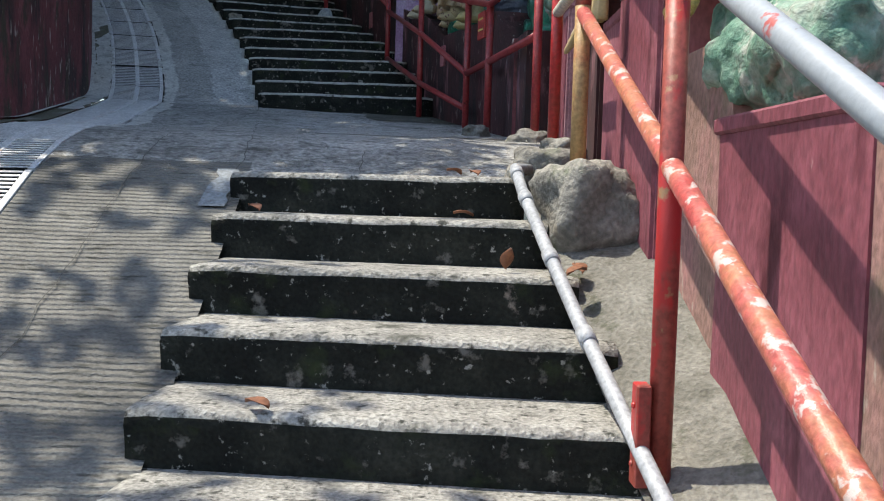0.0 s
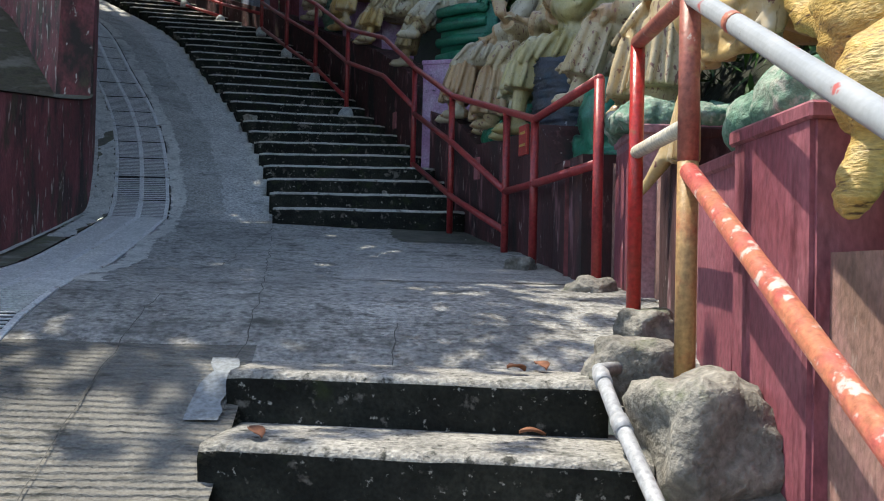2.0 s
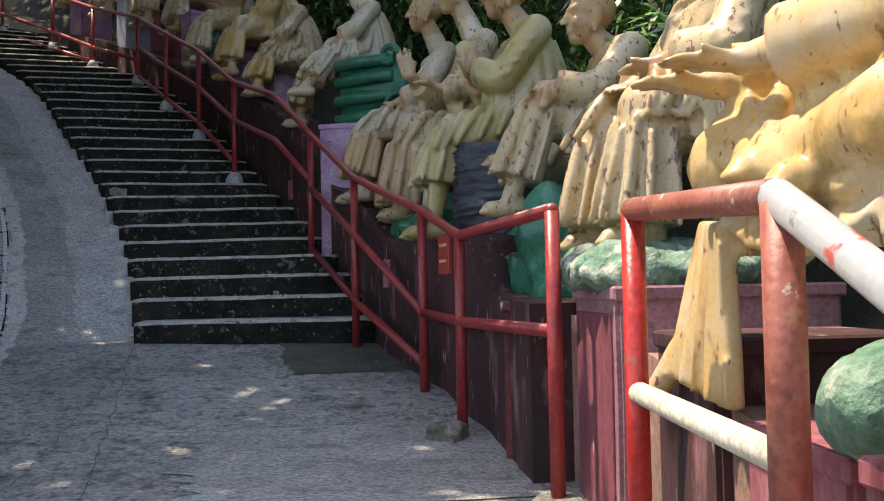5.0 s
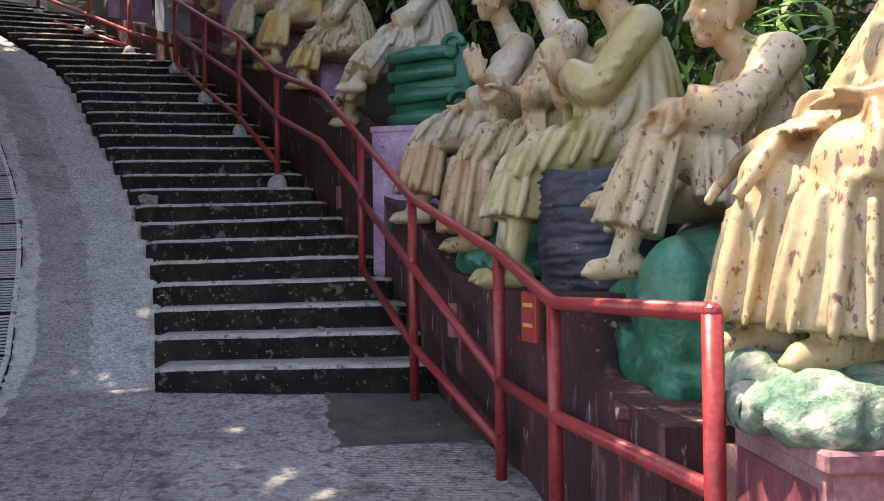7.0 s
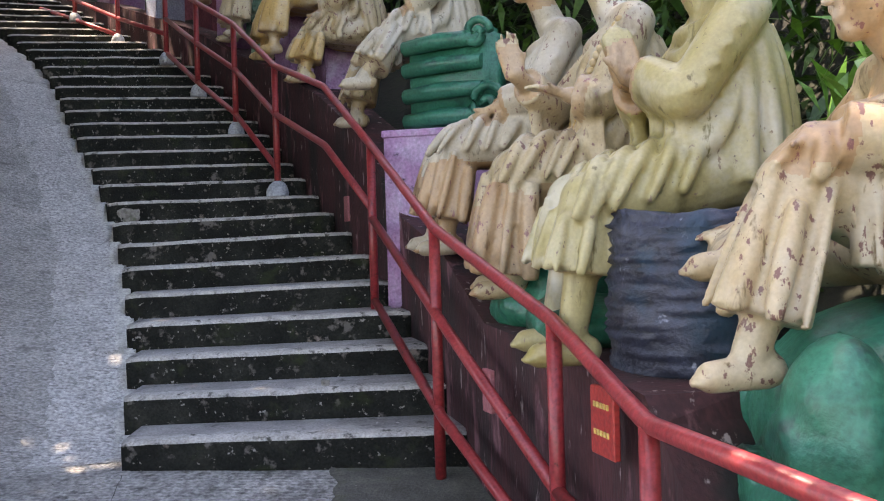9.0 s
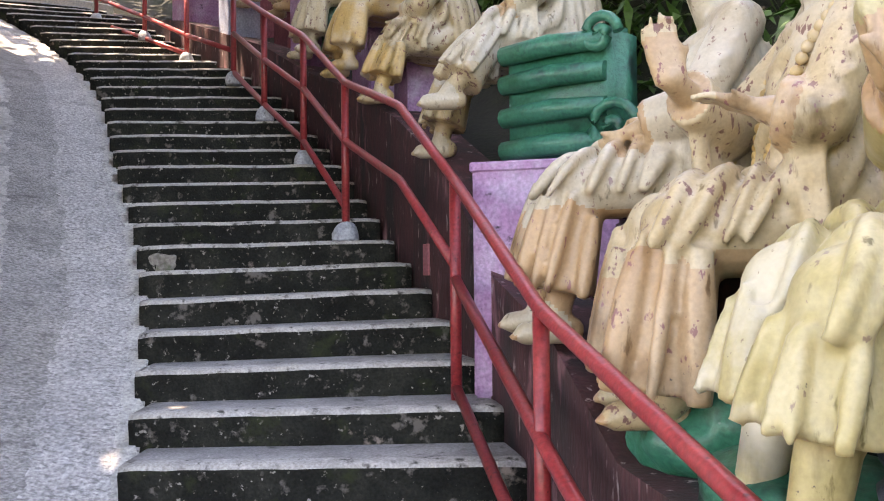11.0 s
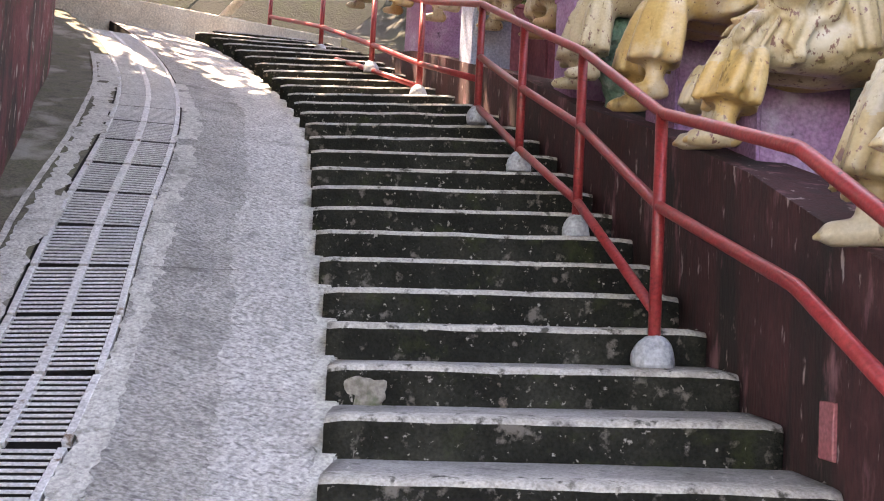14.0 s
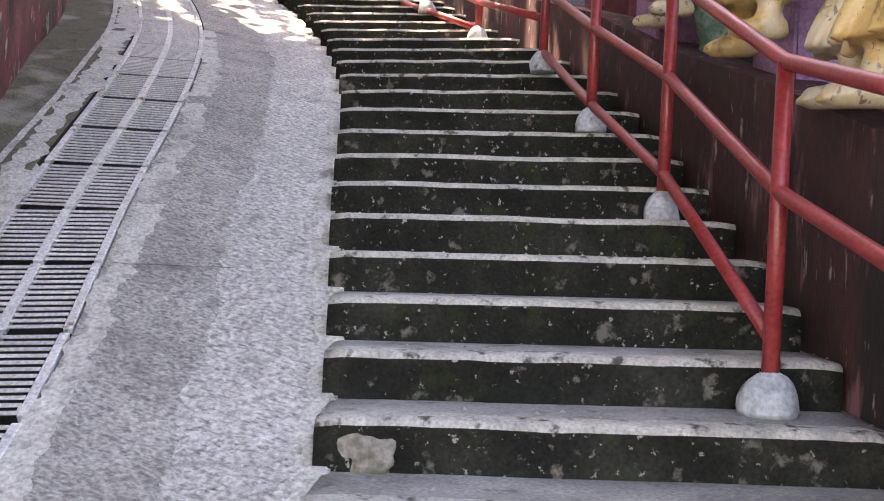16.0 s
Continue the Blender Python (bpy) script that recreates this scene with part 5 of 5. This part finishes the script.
first = None
for k in range(34):
    s = 6.2 + k * .5
    a, c = on_ramp(s, GR1), on_ramp(s, GR0)
    a2, c2 = on_ramp(s + .5, GR1), on_ramp(s + .5, GR0)
    fwd = ((a2 + c2) - (a + c)).normalized()
    z = (c - a).cross(fwd).normalized()
    x = fwd.cross(z).normalized()
    m = Matrix((x, fwd, z)).transposed().to_4x4()
    m.translation = (a + c) / 2 - x * (GR1 - GR0) / 2 + Vector((0, 0, .004))
    g = grate_panel() if first is None else copy_thing(first, m)
    if first is None:
        first = g
        g.matrix_world = m

# ---- dry leaves on the lower steps ----
def dry_leaf(x, y, z, turn, tilt):
    b = bmesh.new()
    n = 6
    rows = []
    for i in range(n + 1):
        u = i / n
        w = .028 * math.sin(math.pi * min(.98, max(.02, u)) ** .8)
        rows.append([b.verts.new((-w, u * .09, .012 * math.sin(u * 3) + .010)), b.verts.new((0, u * .09, .012 * math.sin(u * 3))),
                     b.verts.new((w, u * .09, .012 * math.sin(u * 3) + .010))])
    for r0, r1 in zip(rows, rows[1:]):
        for j in range(2):
            b.faces.new((r0[j], r0[j + 1], r1[j + 1], r1[j])).smooth = True
    ob = mesh_ob("fallen_leaf", b, DRYLEAF)
    ob.matrix_world = pose(x, y, z, tilt, 0, turn)
    so = ob.modifiers.new("thickness", "SOLIDIFY")
    so.thickness = .002
    return tagged(ob, "curled dry brown leaf lying on a step", "leaf", "fallen leaves on the steps")


for x, y, k, a, tl in ((1.05, -5.92, 1, 40, 10), (1.95, -5.75, 1, 100, 5), (2.05, -6.35, 2, 200, 60), (1.98, -5.45, 0, 20, 8), (1.9, -5.5, 0, 130, 8), (1.3, -7.15, 4, 60, 5),
                       (2.25, -6.55, 2, 300, 10), (2.32, -6.45, 2, 10, 15)):
    dry_leaf(x, y, -.765 - .186 * k + .006, a, tl)


# ---- litter: chips of bark, leaf and mortar on the steps and along the ramp's edges ----
r3 = random.Random(33)
lv, lf = [], []


def chip(p, size):
    k = len(lv)
    a = r3.uniform(0, 6.28)
    ring = [(p.x + size * r3.uniform(.6, 1.2) * math.cos(a + i * 1.26), p.y + size * r3.uniform(.6, 1.2) * math.sin(a + i * 1.26), p.z) for i in range(5)]
    lv.extend(ring)
    lv.append((p.x, p.y, p.z + size * .7))
    lf.extend([(k + i, k + (i + 1) % 5, k + 5) for i in range(5)])


for _ in range(230):
    n = r3.randint(1, 22)
    t = r3.random()
    l, r = Vector((*left_at(n), n * RISE)), Vector((*right_at(n), n * RISE + .05 * min(1, (n - 1) / 6)))
    back = Vector((-(r - l).y, (r - l).x, 0)).normalized()
    chip(l + (r - l) * t + back * r3.uniform(.10, .26), r3.uniform(.005, .014))
for _ in range(120):
    chip(on_ramp(r3.uniform(12.3, 20), r3.choice((r3.gauss(.03, .03), r3.gauss(.86, .05), r3.uniform(0, .9))), .006), r3.uniform(.004, .011))
for _ in range(60):
    chip(on_ramp(r3.uniform(6.6, 12), r3.uniform(-2.0, .9), .006), r3.uniform(.005, .014))
me = bpy.data.meshes.new("litter")
me.from_pydata(lv, [], lf)
me.materials.append(NOSING)
tagged(new("litter", me), "scattered chips of bark and mortar on the steps", "litter", kind="stuff")


# ---- bamboo behind the statues, and the trees that shade the steps ----
def leaf_blade(verts, faces, p, d, up, ln, w):
    side = d.cross(up).normalized() * w
    k = len(verts)
    mid = p + d * ln * .45 + up * ln * .06
    tip = p + d * ln - up * ln * .12
    verts += [tuple(p), tuple(mid - side), tuple(mid + side), tuple(tip)]
    faces += [(k, k + 1, k + 2), (k + 1, k + 3, k + 2)]


def leaf_cloud(name, mat, spots, per, ln, w, spread, seed, parent=None, droop=.3, face=None):
    rng = random.Random(seed)
    verts, faces = [], []
    for c in spots:
        for _ in range(per):
            p = Vector(c) + Vector((rng.gauss(0, spread), rng.gauss(0, spread), rng.gauss(0, spread * .6)))
            d = Vector((rng.uniform(-1, 1), rng.uniform(-1, 1), rng.uniform(-.8, .5) - droop)).normalized()
            up = Vector((rng.uniform(-.6, .6), rng.uniform(-.6, .6), 1)).normalized()
            if face is not None:        # leaves turn their faces to the light
                up = (face + Vector((rng.gauss(0, .3), rng.gauss(0, .3), rng.gauss(0, .3)))).normalized()
                d = (d - up * d.dot(up)).normalized()
            leaf_blade(verts, faces, p, d, up, ln * rng.uniform(.6, 1.3), w * rng.uniform(.7, 1.2))
    me = bpy.data.meshes.new(name)
    me.from_pydata(verts, [], faces)
    me.materials.append(mat)
    ob = new(name, me)
    if parent:
        ob.parent = parent
    return ob


rng = random.Random(4)
hedge = []
for (x, y, z), (x2, y2, z2) in zip(hill[1:], hill[2:]):
    for _ in range(44):
        t = rng.random()
        o = rng.uniform(.15, .7)
        hedge.append((x + (x2 - x) * t + o + .05, y + (y2 - y) * t + o * .4, z + (z2 - z) * t + rng.uniform(.2, 2.3)))
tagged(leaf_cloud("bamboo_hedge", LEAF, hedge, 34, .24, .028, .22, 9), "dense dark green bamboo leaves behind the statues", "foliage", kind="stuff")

r2 = random.Random(12)
sprays = [(3.35 + r2.uniform(-.15, .2), y + r2.uniform(-.15, .15), 1.75 + r2.uniform(-.35, .45)) for y in (-1.55, -1.4, -1.2, -.2, .4) for _ in range(3)]
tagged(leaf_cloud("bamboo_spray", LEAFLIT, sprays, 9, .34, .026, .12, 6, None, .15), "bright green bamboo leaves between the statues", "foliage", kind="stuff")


def tree(base, crown_at, spots, label, per, seed, ln=.24, w=.075, spread=.35):
    t = thing("tree", base, label, "tree")
    t.matrix_world = Matrix()
    b = bmesh.new()
    base, top = Vector(base), Vector(crown_at)
    mid = base + (top - base) * .5 + Vector((.2, -.2, .6))
    pts = [base + Vector((0, 0, -.6)), base + (mid - base) * .5, mid, mid + (top - mid) * .6, top]
    tube(b, pts, [.24, .20, .15, .11, .06], 12)
    wobble(b, .03, 2.5, seed)
    part("trunk", b, BARK, t)
    r = random.Random(seed)
    for c in r.sample(spots, min(9, len(spots))):
        b = bmesh.new()
        st = mid + (top - mid) * r.uniform(.1, .9)
        tube(b, [st, st + (Vector(c) - st) * .5 + Vector((0, 0, .35)), Vector(c)], [.08, .05, .015], 8)
        part("limb", b, BARK, t)
    tagged(leaf_cloud("crown", LEAF, spots, per, ln, w, spread, seed, t, face=sun_from), "green leafy crown with gaps")
    return t


def canopy(x0, x1, y0, y1, n, seed, up0=6.0, up1=8.5):
    """Clumps that shade the strip x0..x1, y0..y1 of the climb."""
    r = random.Random(seed)
    out = []
    for _ in range(n):
        x, y = r.uniform(x0, x1), r.uniform(y0, y1)
        z = .45 * max(0, y) if y > 0 else .25 * y
        h = r.uniform(up0, up1) / sun_from.z
        out.append(tuple(Vector((x, y, z)) + sun_from * h))
    return out


for i, (base, y0, y1, n, x0, x1) in enumerate([((-5.5, 1.5, .5), -2.9, 1.2, 215, -4.2, 3.6), ((-6.5, 6.0, 2.6), 1.0, 5.0, 340, -6.0, 3.4), ((-9.0, 10.0, 5.4), 4.8, 6.6, 130, -5, 1.9), ((-12, 13.5, 6.8), 8.0, 14, 110, -11, -1)]):
    sp = canopy(x0, x1, y0, y1, n, 20 + i)
    cx = tuple(np.mean(sp, axis=0))
    tree(base, cx, sp, "tall leafy tree shading the steps from beyond the wall", 46, 30 + i, ln=.30, w=.09, spread=.45)
sp = canopy(-2.6, 2.2, -10.5, -5.3, 17, 77) + canopy(-2.6, .75, -10.5, -5.3, 30, 79)
tree((-5.0, -6.0, -2.0), tuple(np.mean(sp, axis=0)), sp, "leafy tree casting dappled shade on the lower steps", 30, 41, ln=.2, w=.06, spread=.4)
sp = canopy(-2.8, 2.2, -5.2, -2.7, 70, 78)
tree((-5.2, -2.5, -.8), tuple(np.mean(sp, axis=0)), sp, "leafy tree shading the landing beside the wall", 52, 42)
